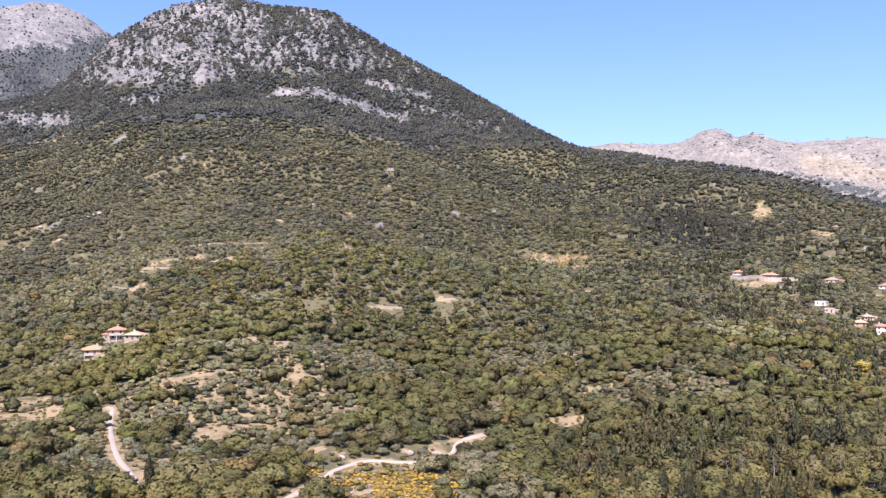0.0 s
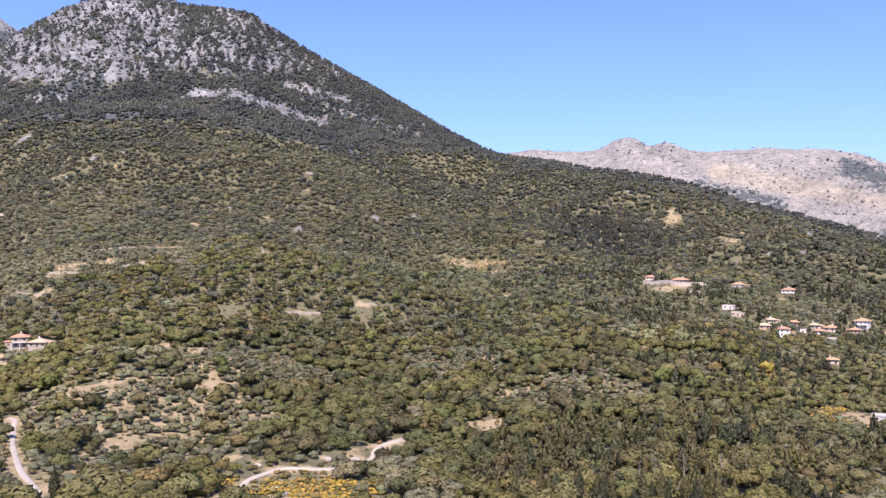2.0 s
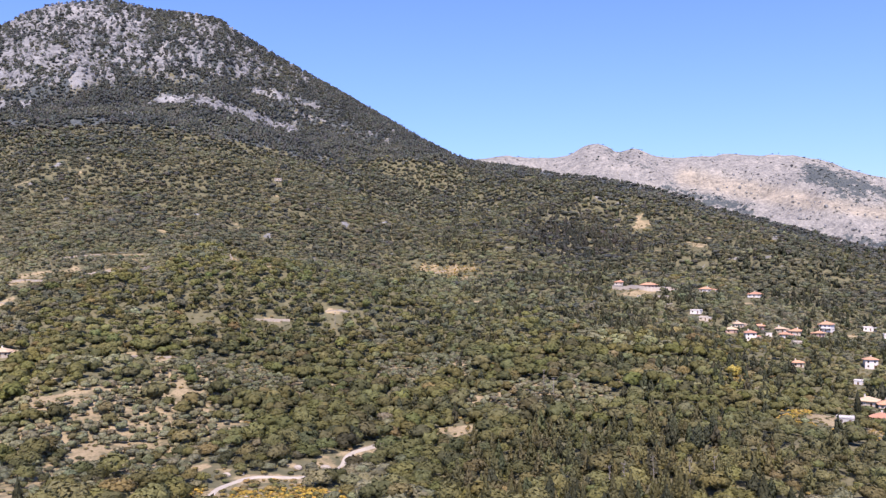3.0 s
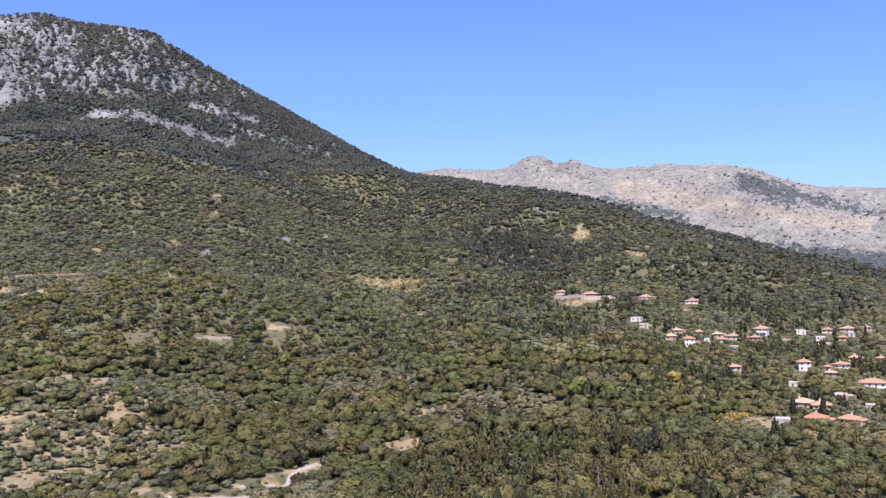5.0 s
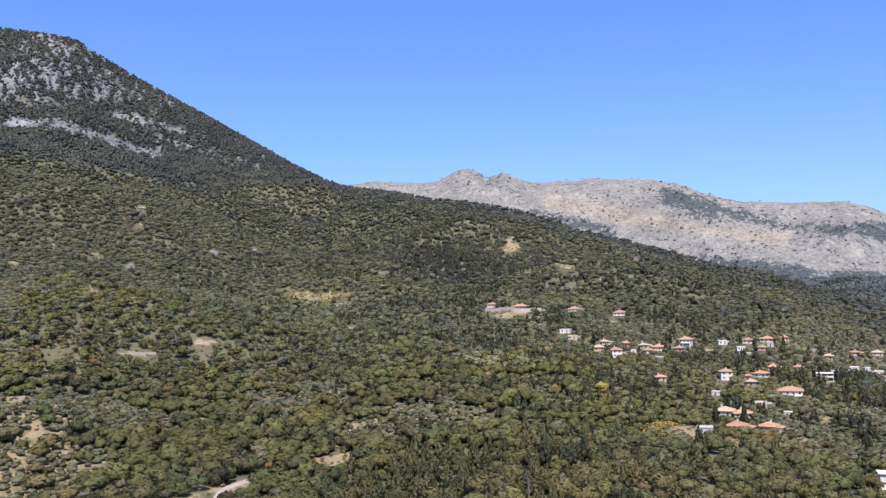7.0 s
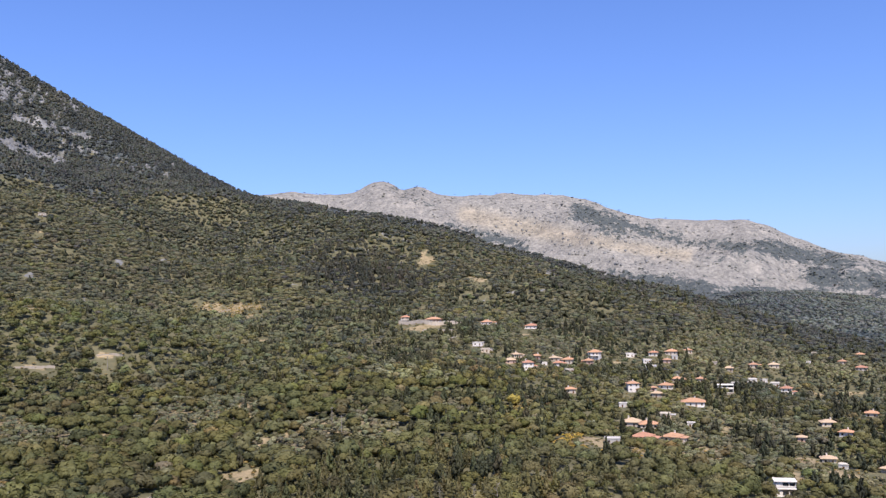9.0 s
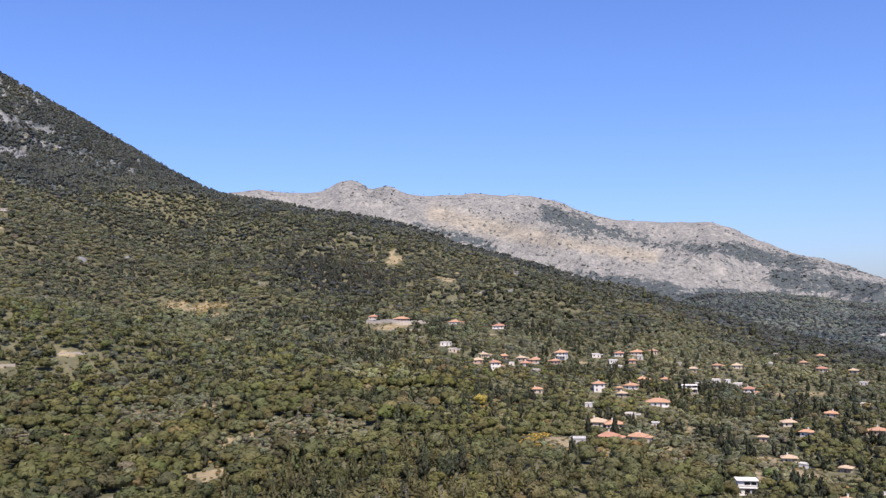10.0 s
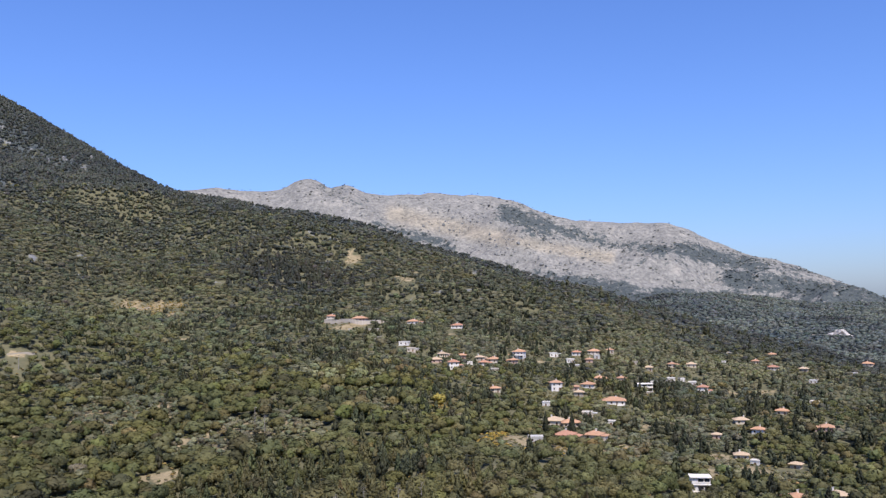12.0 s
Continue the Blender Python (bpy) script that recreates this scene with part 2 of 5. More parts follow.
def ground(x, y):
    """The height of the land at a place of the plan; the eye stands over the middle of the plan."""
    x, y = np.asarray(x, float), np.asarray(y, float)
    r = np.maximum(np.hypot(x, y), 0.01)
    az = np.degrees(np.arctan2(x, y))
    back = smooth(70, 120, np.abs(az - 12)) * smooth(6, 70, r)
    rise, way, foot = along(az, CREST), along(az, CREST_WAY), along(az, FOOT)
    u = np.clip(np.log(np.maximum(r, 200) / 270) / np.log(way / 270), -1, 1)
    el = foot + (rise - foot) * np.sign(u) * np.abs(u) ** 0.95
    z = r * np.tan(np.radians(el))
    inner = smooth(150, 300, r) * (1 - smooth(0.86, 1.0, r / way))
    z = z + inner * (0.015 * r * rugged(x, y, 0.24 * 700, 3, 4) + smooth(1000, 1900, r) * 26 * rugged(x, y, 420, 11, 4, True))
    # spur in the middle of the slope, and a hollow behind it
    z = z + 26 * np.exp(-(((x + 12) / 120) ** 2 + ((y - 690) / 85) ** 2)) - 20 * np.exp(-(((x + 10) / 190) ** 2 + ((y - 900) / 110) ** 2))
    # terraces on the lower slopes
    step = 3.2
    terr = np.floor(z / step) * step + step * smooth(0.55, 1.0, z / step - np.floor(z / step))
    z = z + 0.55 * (terr - z) * smooth(300, 340, r) * (1 - smooth(620, 800, r))
    # the knoll on which the camera stands, and the valley before it
    knoll = -1.7 - 0.56 * np.maximum(r - 5, 0)
    near = np.maximum(knoll, -82 + 0.03 * r)
    z = np.where(r < 300, near + (z - near) * smooth(165, 275, r), z)
    # behind the crest the land falls away to the valley, then rises to the range
    crest_z = way * np.tan(np.radians(rise))
    z = np.where(r > way, np.maximum(crest_z - 0.42 * (r - way), BOTTOM - 60), z)
    far = along(az, RANGE_WAY)
    top = far * np.tan(np.radians(along(az, RANGE, 0.12)))
    low = far * np.where(az < 0, 0.62, 0.55)
    v = np.clip((r - low) / (far - low), 0, 1.3)
    slope = BOTTOM - 60 + (top - BOTTOM + 60) * np.minimum(v, 1) ** 1.15 - 0.35 * np.maximum(r - far, 0)
    slope = slope + (95 * rugged(x, y, 800, 23, 7, True) * smooth(0.0, 0.25, v) * (1 - smooth(0.75, 1.0, v)) + 14 * rugged(x, y, 170, 29, 3) * smooth(0.2, 0.4, v) * (1 - 0.75 * smooth(0.85, 0.97, v)) + 5 * rugged(x, y, 70, 31, 2) * smooth(0.6, 0.9, v))
    hill = 2400 * np.tan(np.radians(along(az, LOW_HILL))) + 8 * rugged(x, y, 260, 37, 3)
    hill = BOTTOM - 60 + (hill - BOTTOM + 60) * np.exp(-((r - 2400) / np.where(r < 2400, 850, 480)) ** 2)
    beyond = np.maximum(np.maximum(slope, hill), BOTTOM - 60)
    z = np.where(r > way, np.maximum(z, beyond), z)
    z = z * (1 - back) + back * np.where(r < 300, np.maximum(knoll * 0.5, -60), -60 + 20 * rugged(x, y, 600, 41, 3))
    return EYE_Z + z

# clearings of tan soil and straw: x, y, half width, half depth
CLEARINGS = [
    (-38, 312, 3, 2), (-14, 322, 3, 2), (-3, 329, 2, 5), (-28, 271, 4, 4), (124, 912, 25, 8),
    (133, 870, 14, 9), (-42, 607, 8, 3), (55, 381, 10, 8), (-80, 710, 6, 9), (-174, 678, 10, 4),
    (-228, 692, 12, 3), (-116, 516, 4, 9), (-98, 512, 4, 9), (-76, 451, 2, 8), (-71, 413, 4, 9),
    (-114, 425, 4, 4), (2, 486, 3, 9), (409, 1074, 8, 20), (421, 933, 12, 12), (3, 625, 7, 2),
    (-229, 657, 7, 7), (-205, 424, 13, 9),
]
CLEARINGS += [
    (-510, 1077, 9, 6), (-449, 997, 8, 9), (-509, 1038, 5, 9), (-773, 1737, 49, 20), (-225, 981, 4, 9),
    (-107, 978, 8, 5), (-48, 697, 4, 9), (133, 768, 5, 4), (-224, 617, 6, 3), (-68, 1098, 5, 7),
    (-47, 315, 2, 4), (-197, 391, 7, 9), (288, 360, 6, 9), (274, 286, 11, 9), (214, 353, 8, 9),
    (315, 299, 6, 9), (232, 340, 3, 9), (336, 402, 3, 3), (737, 771, 13, 9), (535, 529, 6, 5),
    (269, 306, 7, 9),
]
CLEARINGS += [
    (301, 610, 4, 6), (365, 704, 4, 5), (229, 365, 9, 10), (289, 360, 9, 12), (328, 331, 9, 14), (-75, 435, 4, 10), (-188, 392, 14, 12), (-94, 344, 7, 5), (-127, 423, 8, 6), (-51, 840, 22, 14), (211, 493, 4, 3), (404, 612, 6, 4), (568, 523, 5, 3), (285, 755, 14, 8),
    (-205, 699, 15, 4), (-166, 679, 12, 4), (-146, 724, 14, 4), (-226, 674, 10, 4), (-173, 749, 22, 4),
]
# olive groves on thin soil
GROVES = [
    (-94, 388, 59, 70), (-190, 384, 20, 70), (58, 516, 30, 31), (-295, 685, 55, 70), (-184, 719, 65, 52),
    (-111, 286, 19, 33), (-72, 483, 39, 44), (313, 356, 48, 70), (582, 603, 118, 70), (100, 427, 32, 35),
    (171, 440, 19, 30), (481, 602, 41, 36), (383, 651, 46, 24), (596, 490, 47, 41), (-139, 302, 26, 22), (-86, 287, 24, 24), (-72, 317, 16, 20), (-215, 488, 24, 16),
    (-40, 465, 34, 26), (-67, 458, 18, 20), (-309, 691, 46, 34), (-226, 704, 30, 22), (267, 316, 24, 20), (309, 292, 22, 20),
]
# slopes of flowering broom
BROOM = [
    (-19, 285, 18, 17), (118, 904, 30, 15), (212, 350, 11, 22), (216, 435, 3, 10),
]
BROOM_EDGE = [(-14, 262, 19, 14), (-12, 243, 20, 12)]
# white quarry face on the low hill
QUARRY = [
    (1225, 979, 36, 12),
]
TRACK_A = [(-149, 379), (-145.1, 375.1), (-140, 360.1), (-133.3, 342.5), (-124.1, 321), (-115.7, 302.1), (-109.9, 290.6), (-104.7, 282.1), (-98, 270.5), (-93.2, 260.7), (-86.6, 249.1)]
TRACK_B = [(-48.2, 258), (-43.6, 271.5), (-39, 284), (-36.9, 292.7), (-32.2, 300.1), (-26.7, 305.2), (-16.7, 307.4), (-9.6, 309.4), (-2.9, 316.9), (2.9, 324.2), (5.9, 334.7), (9.2, 342.9), (16, 351.8), (25, 366.4)]



def inside(x, y, patches, grow=1.0):
    """1 in the middle of a patch, falling to 0 past its edge; the patches lie square to the line of sight up the slope."""
    best = np.zeros(np.shape(x))
    for px, py, a, b in patches:
        d = math.hypot(px, py)
        ux, uy = px / d, py / d
        across, up = (x - px) * uy - (y - py) * ux, (x - px) * ux + (y - py) * uy
        wobble = 1 + 0.8 * (patchy(x, y, 11.0, 77) - 0.5) + 0.5 * (patchy(x, y, 4.0, 78) - 0.5)
        best = np.maximum(best, 1 - smooth(0.75, 1.2, np.hypot(across / (a * grow + 1), up / (b * grow + 1)) * wobble))
    return best


def from_line(x, y, line):
    """Distance in the plan from a winding line."""
    best = np.full(np.shape(x), 1e9)
    for (ax, ay), (bx, by) in zip(line, line[1:]):
        dx, dy = bx - ax, by - ay
        t = np.clip(((x - ax) * dx + (y - ay) * dy) / (dx * dx + dy * dy), 0, 1)
        best = np.minimum(best, np.hypot(x - ax - t * dx, y - ay - t * dy))
    return best


def rounded(line, step=2.0):
    """The line with its corners rounded, as points a step apart."""
    pts = [Vector(p).to_3d() for p in line]
    out = []
    for k in range(len(pts) - 1):
        a, b, c, d = pts[max(k - 1, 0)], pts[k], pts[k + 1], pts[min(k + 2, len(pts) - 1)]
        n = max(2, int((c - b).length / step))
        for i in range(n):
            t = i / n
            out.append(0.5 * ((2 * b) + (c - a) * t + (2 * a - 5 * b + 4 * c - d) * t * t + (3 * b - a - 3 * c + d) * t ** 3))
    return [(p.x, p.y) for p in out + [pts[-1]]]


# the dark wood round the foot of the mountain: bearing, rise of its lower edge; and where the open rock face begins above it
BELT = [(-60, 6), (-27.6, 6.9), (-24, 7.7), (-21, 9.0), (-14, 9.6), (-10.7, 9.3), (-7, 8.7), (-3, 8.0), (0.7, 7.7), (4.5, 7.4), (8.3, 7.2), (10.66, 6.93), (16.11, 6.1), (21.76, 5.06), (27.47, 3.11), (33.15, 1.31), (38.69, -0.28), (43.99, -2.02), (49, -3.23), (53.66, -4.51), (100, -6)]
FACE = [(-60, 9), (-27, 10.4), (-24, 10.6), (-21, 11.0), (-18, 11.1), (-14.4, 11.6), (-12, 12.5), (-9, 12.5), (-5, 12.7), (-2, 12.2), (2, 11.4), (9, 9.5), (100, 9.5)]
BARE = [(-60, 0.4), (-24, 0.42), (-21, 0.66), (-17, 0.71), (-15, 0.66), (-13.3, 0.52), (-11, 0.48), (-6, 0.52), (-3.5, 0.42), (0, 0.30), (8, 0.12), (100, 0.05)]


def ridge_of(az, rise, a, b, thick):
    """A long patch between two places of the mountain face, given as bearing and rise."""
    dx, dy = b[0] - a[0], b[1] - a[1]
    t = np.clip(((az - a[0]) * dx + (rise - a[1]) * dy) / (dx * dx + dy * dy), 0, 1)
    return np.exp(-(np.hypot(az - a[0] - t * dx, rise - a[1] - t * dy) / thick) ** 2)


def ledge_at(az, rise):
    """Bare rock ledges that cross the foot of the mountain."""
    main = np.maximum(ridge_of(az, rise, (-11.2, 11.2), (-8.2, 11.35), 0.38), ridge_of(az, rise, (-8.2, 11.3), (-2.6, 9.75), 0.34))
    main = np.maximum(main, 0.85 * ridge_of(az, rise, (-5.4, 12.2), (-0.9, 11.25), 0.32))
    main = np.maximum(main, 0.6 * ridge_of(az, rise, (-2.5, 10.9), (3.8, 9.1), 0.28))
    main = np.maximum(main, 0.75 * ridge_of(az, rise, (-20.8, 10.2), (-18.6, 10.5), 0.3))
    return np.maximum(main, 0.8 * ridge_of(az, rise, (-28, 8.7), (-24.0, 8.8), 0.55))


def face_wood(az, rise):
    """Over 0 where trees hold on the rock face of the mountain, under 0 where it is bare."""
    streak = 0.40 * patchy(az * 36, rise * 20, 7.5, 201) + 0.42 * patchy(az * 36, rise * 24, 3.6, 202) + 0.18 * patchy(az * 36, rise * 36, 40, 204)
    share = along(az, BARE) * smooth(-0.5, 0.5, rise + 0.5 * rugged(az * 36, rise * 36, 60, 203, 3) - along(az, FACE))
    share = np.maximum(share, 1.0 * ledge_at(az, rise))
    return streak - 0.20 - 0.60 * share


def cover(x, y):
    """How far soil, rock and scrub cover a place."""
    r, az = np.hypot(x, y), np.degrees(np.arctan2(x, y))
    way = along(az, CREST_WAY)
    rise = np.degrees(np.arctan2(ground(x, y) - EYE_Z, r))
    soil = np.maximum(0.72 * inside(x, y, CLEARINGS), (0.64 - 0.20 * smooth(14, 22, az)) * (1 - 0.55 * smooth(540, 640, r)) * inside(x, y, GROVES))
    soil = np.maximum(soil, 0.45 * inside(x, y, BROOM))
    soil = np.maximum(soil, 0.9 * np.maximum(0, patchy(x, y, 22, 51) - 0.66) * smooth(280, 360, r) * (1 - smooth(900, 1300, r)))
    gaps = patchy(x, y, 17, 91) * 0.6 + patchy(x, y, 45, 92) * 0.4
    soil = np.maximum(soil, 0.60 * smooth(0.80, 0.88, gaps) * smooth(600, 750, r) * (1 - smooth(1150, 1350, r)))
    for line in (TRACK_A, TRACK_B):
        soil = np.maximum(soil, 0.56 * (1 - smooth(2.5, 8.0, from_line(x, y, line))))
    ledge = ledge_at(az, rise)
    belt = smooth(-0.3, 0.5, rise + 0.35 * rugged(x, y, 120, 86, 3) - along(az, BELT))
    wooded = smooth(-0.22, 0.14, face_wood(az, rise))
    rock = belt * (0.45 + 0.32 * smooth(0.0, 1.2, rise - along(az, FACE)) + 0.3 * ledge) * smooth(1150, 1400, r)
    rock = np.maximum(rock, 0.55 * smooth(0.82, 0.92, patchy(x, y, 17, 64)) * smooth(600, 900, r))
    distant = (r > way * 1.05) & (r > 1500)
    low = (r < 2750) & (az > 20)
    mottle = 0.5 * rugged((rise + 0.17 * az) * 280, az * 16, 100, 73, 4) + 0.5 * rugged(x, y, 240, 75, 4)
    woods = np.maximum(ridge_of(az, rise, (31.2, 6.3), (33.8, 5.2), 0.72), 0.9 * ridge_of(az, rise, (33.6, 5.2), (37.5, 4.1), 0.48))
    woods = np.maximum(woods, 0.75 * ridge_of(az, rise, (37.5, 4.0), (41.5, 3.4), 0.42))
    woods = np.maximum(woods, np.maximum(ridge_of(az, rise, (42.6, 3.4), (47.5, 2.0), 0.5), ridge_of(az, rise, (46, 1.6), (54, -0.4), 0.95)))
    woods = np.maximum(woods, 0.8 * ridge_of(az, rise, (22.5, 5.7), (27.5, 4.0), 0.35))
    woods = np.maximum(woods, 0.28 * ridge_of(az, rise, (18.6, 8.0), (21.5, 7.2), 0.5))
    woods = np.maximum(woods, smooth(0.25, -0.35, rise - np.interp(az, (30, 35, 39, 43, 47, 54), (2.6, 2.1, 1.5, 0.95, 0.3, -0.8)) + 0.35 * mottle))
    tan_slope = np.maximum(ridge_of(az, rise, (23.5, 6.3), (31, 4.5), 0.55), ridge_of(az, rise, (31, 4.5), (38, 3.0), 0.35))
    shrub = 0.20 + 0.66 * woods + 0.24 * mottle * (0.6 + woods) - 0.3 * tan_slope - 0.75 * np.exp(-(((az - 40.3) / 0.7) ** 2 + ((rise - 1.3) / 0.55) ** 2))
    # the range behind the mountain: a pale crest over dark woods
    shrub = np.where(az < 0, 0.30 + 0.62 * smooth(13.9, 12.6, rise - 0.25 * (az + 25) + 0.8 * mottle), shrub)
    rock = np.where(distant, np.where(low, 0.15, np.where(az < 0, 0.74, 0.86 + 0.14 * tan_slope)), rock)
    soil = np.where(distant, 0.0, soil)
    # scrub darkens the ground beneath the face's trees, doubling as their shade
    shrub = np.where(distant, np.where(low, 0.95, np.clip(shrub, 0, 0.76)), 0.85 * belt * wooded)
    pit = inside(x, y, QUARRY)
    return soil, np.maximum(rock, 1.6 * pit), shrub * (1 - pit)


def sheet(name, x, y, z, faces_shape, mat, smooth_faces=True):
    """A mesh from rows and columns of points."""
    rows, cols = faces_shape
    i = np.arange(rows - 1)[:, None] * cols + np.arange(cols - 1)[None, :]
    quads = np.stack([i, i + 1, i + 1 + cols, i + cols], -1).reshape(-1, 4)
    return raw_mesh(name, np.stack([x, y, z], -1).reshape(-1, 3), quads, mat, smooth_faces)


def raw_mesh(name, verts, faces, mat, smooth_faces=False, normals=None):
    me = bpy.data.meshes.new(name)
    n, k = faces.shape
    me.vertices.add(len(verts))
    me.vertices.foreach_set("co", np.ascontiguousarray(verts, dtype=np.float32).ravel())
    me.loops.add(n * k)
    me.loops.foreach_set("vertex_index", np.ascontiguousarray(faces, dtype=np.int32).ravel())
    me.polygons.add(n)
    me.polygons.foreach_set("loop_start", np.arange(n, dtype=np.int32) * k)
    me.polygons.foreach_set("use_smooth", np.full(n, smooth_faces))
    if normals is not None:
        a = me.attributes.new("custom_normal", "FLOAT_VECTOR", "POINT")
        a.data.foreach_set("vector", np.ascontiguousarray(normals, dtype=np.float32).ravel())
    me.update(calc_edges=True)
    me.materials.append(mat)
    return me


def colours(me, name, rgb):
    a = me.attributes.new(name, "FLOAT_COLOR", "POINT")
    a.data.foreach_set("color", np.ascontiguousarray(np.c_[rgb, np.ones(len(rgb))], dtype=np.float32).ravel())


# ---- the ground: one sheet from under the camera to the horizon ----
bearings = np.radians(np.r_[np.arange(-180, -34, 4.0), np.arange(-34, 62, 0.24), np.arange(62, 181, 4.0)])
bearings[-1] = bearings[0] + 2 * math.pi
ways = np.r_[0.02, 3, 5, 8, 14, 25, 45, 80, 120, 160, np.exp(np.linspace(math.log(190), math.log(4985), 330))]
gx, gy = np.sin(bearings)[None, :] * ways[:, None], np.cos(bearings)[None, :] * ways[:, None]
gz = ground(gx, gy)
land_mesh = sheet("ground", gx, gy, gz, gx.shape, LAND)
colours(land_mesh, "cover", np.stack(cover(gx.ravel(), gy.ravel()), -1))
land = tagged(new("ground", land_mesh), "wooded limestone hillside rising to bare grey mountains", "hillside", kind="structure")


def track(name, line, width, mat, label):
    """A road laid on the slope, with soft uneven edges."""
    pts = rounded(line)
    xs, ys, zs = [], [], []
    for k, (px, py) in enumerate(pts):
        qx, qy = pts[min(k + 1, len(pts) - 1)]
        ox, oy = pts[max(k - 1, 0)]
        d = math.hypot(qx - ox, qy - oy) or 1
        nx, ny = -(qy - oy) / d, (qx - ox) / d
        half = width / 2 * (1 + 0.5 * (float(patchy(px, py, 7.0, 5)) - 0.5))
        level = max(float(ground(px + nx * s, py + ny * s)) for s in (-half, -half / 2, 0, half / 2, half))
        for s, drop in ((-half - 0.9, -1.5), (-half, 0.22), (-half / 2, 0.3), (0, 0.34), (half / 2, 0.3), (half, 0.22), (half + 0.9, -1.5)):
            xs.append(px + nx * s), ys.append(py + ny * s)
            zs.append(level + drop)
    shape = (len(pts), 7)
    me = sheet(name, np.array(xs), np.array(ys), np.array(zs), shape, mat)
    return tagged(new(name, me), label, "road", kind="structure")


track("dirt_road", TRACK_A, 1.7, GRAVEL, "pale gravel track winding down between olive groves")
track("dirt_road", TRACK_B, 1.9, GRAVEL, "pale gravel track curving along the wooded slope")


# ---- houses ----
HOUSE_SPOTS = []


def part(name, bm, mat, parent, label=""):
    me = bpy.data.meshes.new(name)
    bm.to_mesh(me)
    bm.free()
    me.materials.append(mat)
    ob = new(name, me)
    ob.parent = parent
    if label:
        tagged(ob, label)
    return ob


def block(bm, x0, y0, z0, x1, y1, z1):
    m = Matrix.Translation(((x0 + x1) / 2, (y0 + y1) / 2, (z0 + z1) / 2)) @ Matrix.Diagonal((x1 - x0, y1 - y0, z1 - z0, 1))
    return bmesh.ops.create_cube(bm, size=1, matrix=m)["verts"]


def boxes(*rows):
    bm = bmesh.new()
    for row in rows:
        block(bm, *row)
    return bm


def hip_roof(w, d, z, rise, over=0.9, thick=0.2):
    """A tiled hip roof with a ridge, eaves that stand out and a real thickness."""
    bm = bmesh.new()
    a, b = w / 2 + over, d / 2 + over
    ridge = max(a - b, 0.15) if w >= d else 0.15
    ridge_y = max(b - a, 0.15) if d > w else 0.0
    low = [bm.verts.new(p) for p in ((-a, -b, z - thick), (a, -b, z - thick), (a, b, z - thick), (-a, b, z - thick))]
    mid = [bm.verts.new(p) for p in ((-a, -b, z), (a, -b, z), (a, b, z), (-a, b, z))]
    if w >= d:
        top = [bm.verts.new((-ridge, 0, z + rise)), bm.verts.new((ridge, 0, z + rise))]
        faces = [(mid[0], mid[1], top[1], top[0]), (mid[2], mid[3], top[0], top[1]), (mid[1], mid[2], top[1]), (mid[3], mid[0], top[0])]
    else:
        top = [bm.verts.new((0, -ridge_y, z + rise)), bm.verts.new((0, ridge_y, z + rise))]
        faces = [(mid[1], mid[2], top[1], top[0]), (mid[3], mid[0], top[0], top[1]), (mid[0], mid[1], top[0]), (mid[2], mid[3], top[1])]
    for k in range(4):
        faces.append((low[k], low[(k + 1) % 4], mid[(k + 1) % 4], mid[k]))
    faces.append((low[3], low[2], low[1], low[0]))
    for f in faces:
        bm.faces.new(f)
    return bm


def walls_with_openings(w, d, z0, z1, openings):
    """A shell with thick walls; the front wall (towards -y) has real openings (x0, x1, z0, z1)."""
    bm = bmesh.new()
    t = 0.3
    block(bm, -w / 2, d / 2 - t, z0, w / 2, d / 2, z1)
    block(bm, -w / 2, -d / 2 + t, z0, -w / 2 + t, d / 2 - t, z1)
    block(bm, w / 2 - t, -d / 2 + t, z0, w / 2, d / 2 - t, z1)
    xs = sorted({-w / 2, w / 2, *[o[0] for o in openings], *[o[1] for o in openings]})
    zs = sorted({z0, z1, *[o[2] for o in openings], *[o[3] for o in openings]})
    for xa, xb in zip(xs, xs[1:]):
        for za, zb in zip(zs, zs[1:]):
            mx, mz = (xa + xb) / 2, (za + zb) / 2
            if not any(o[0] < mx < o[1] and o[2] < mz < o[3] for o in openings):
                block(bm, xa, -d / 2, za, xb, -d / 2 + t, zb)
    return bm


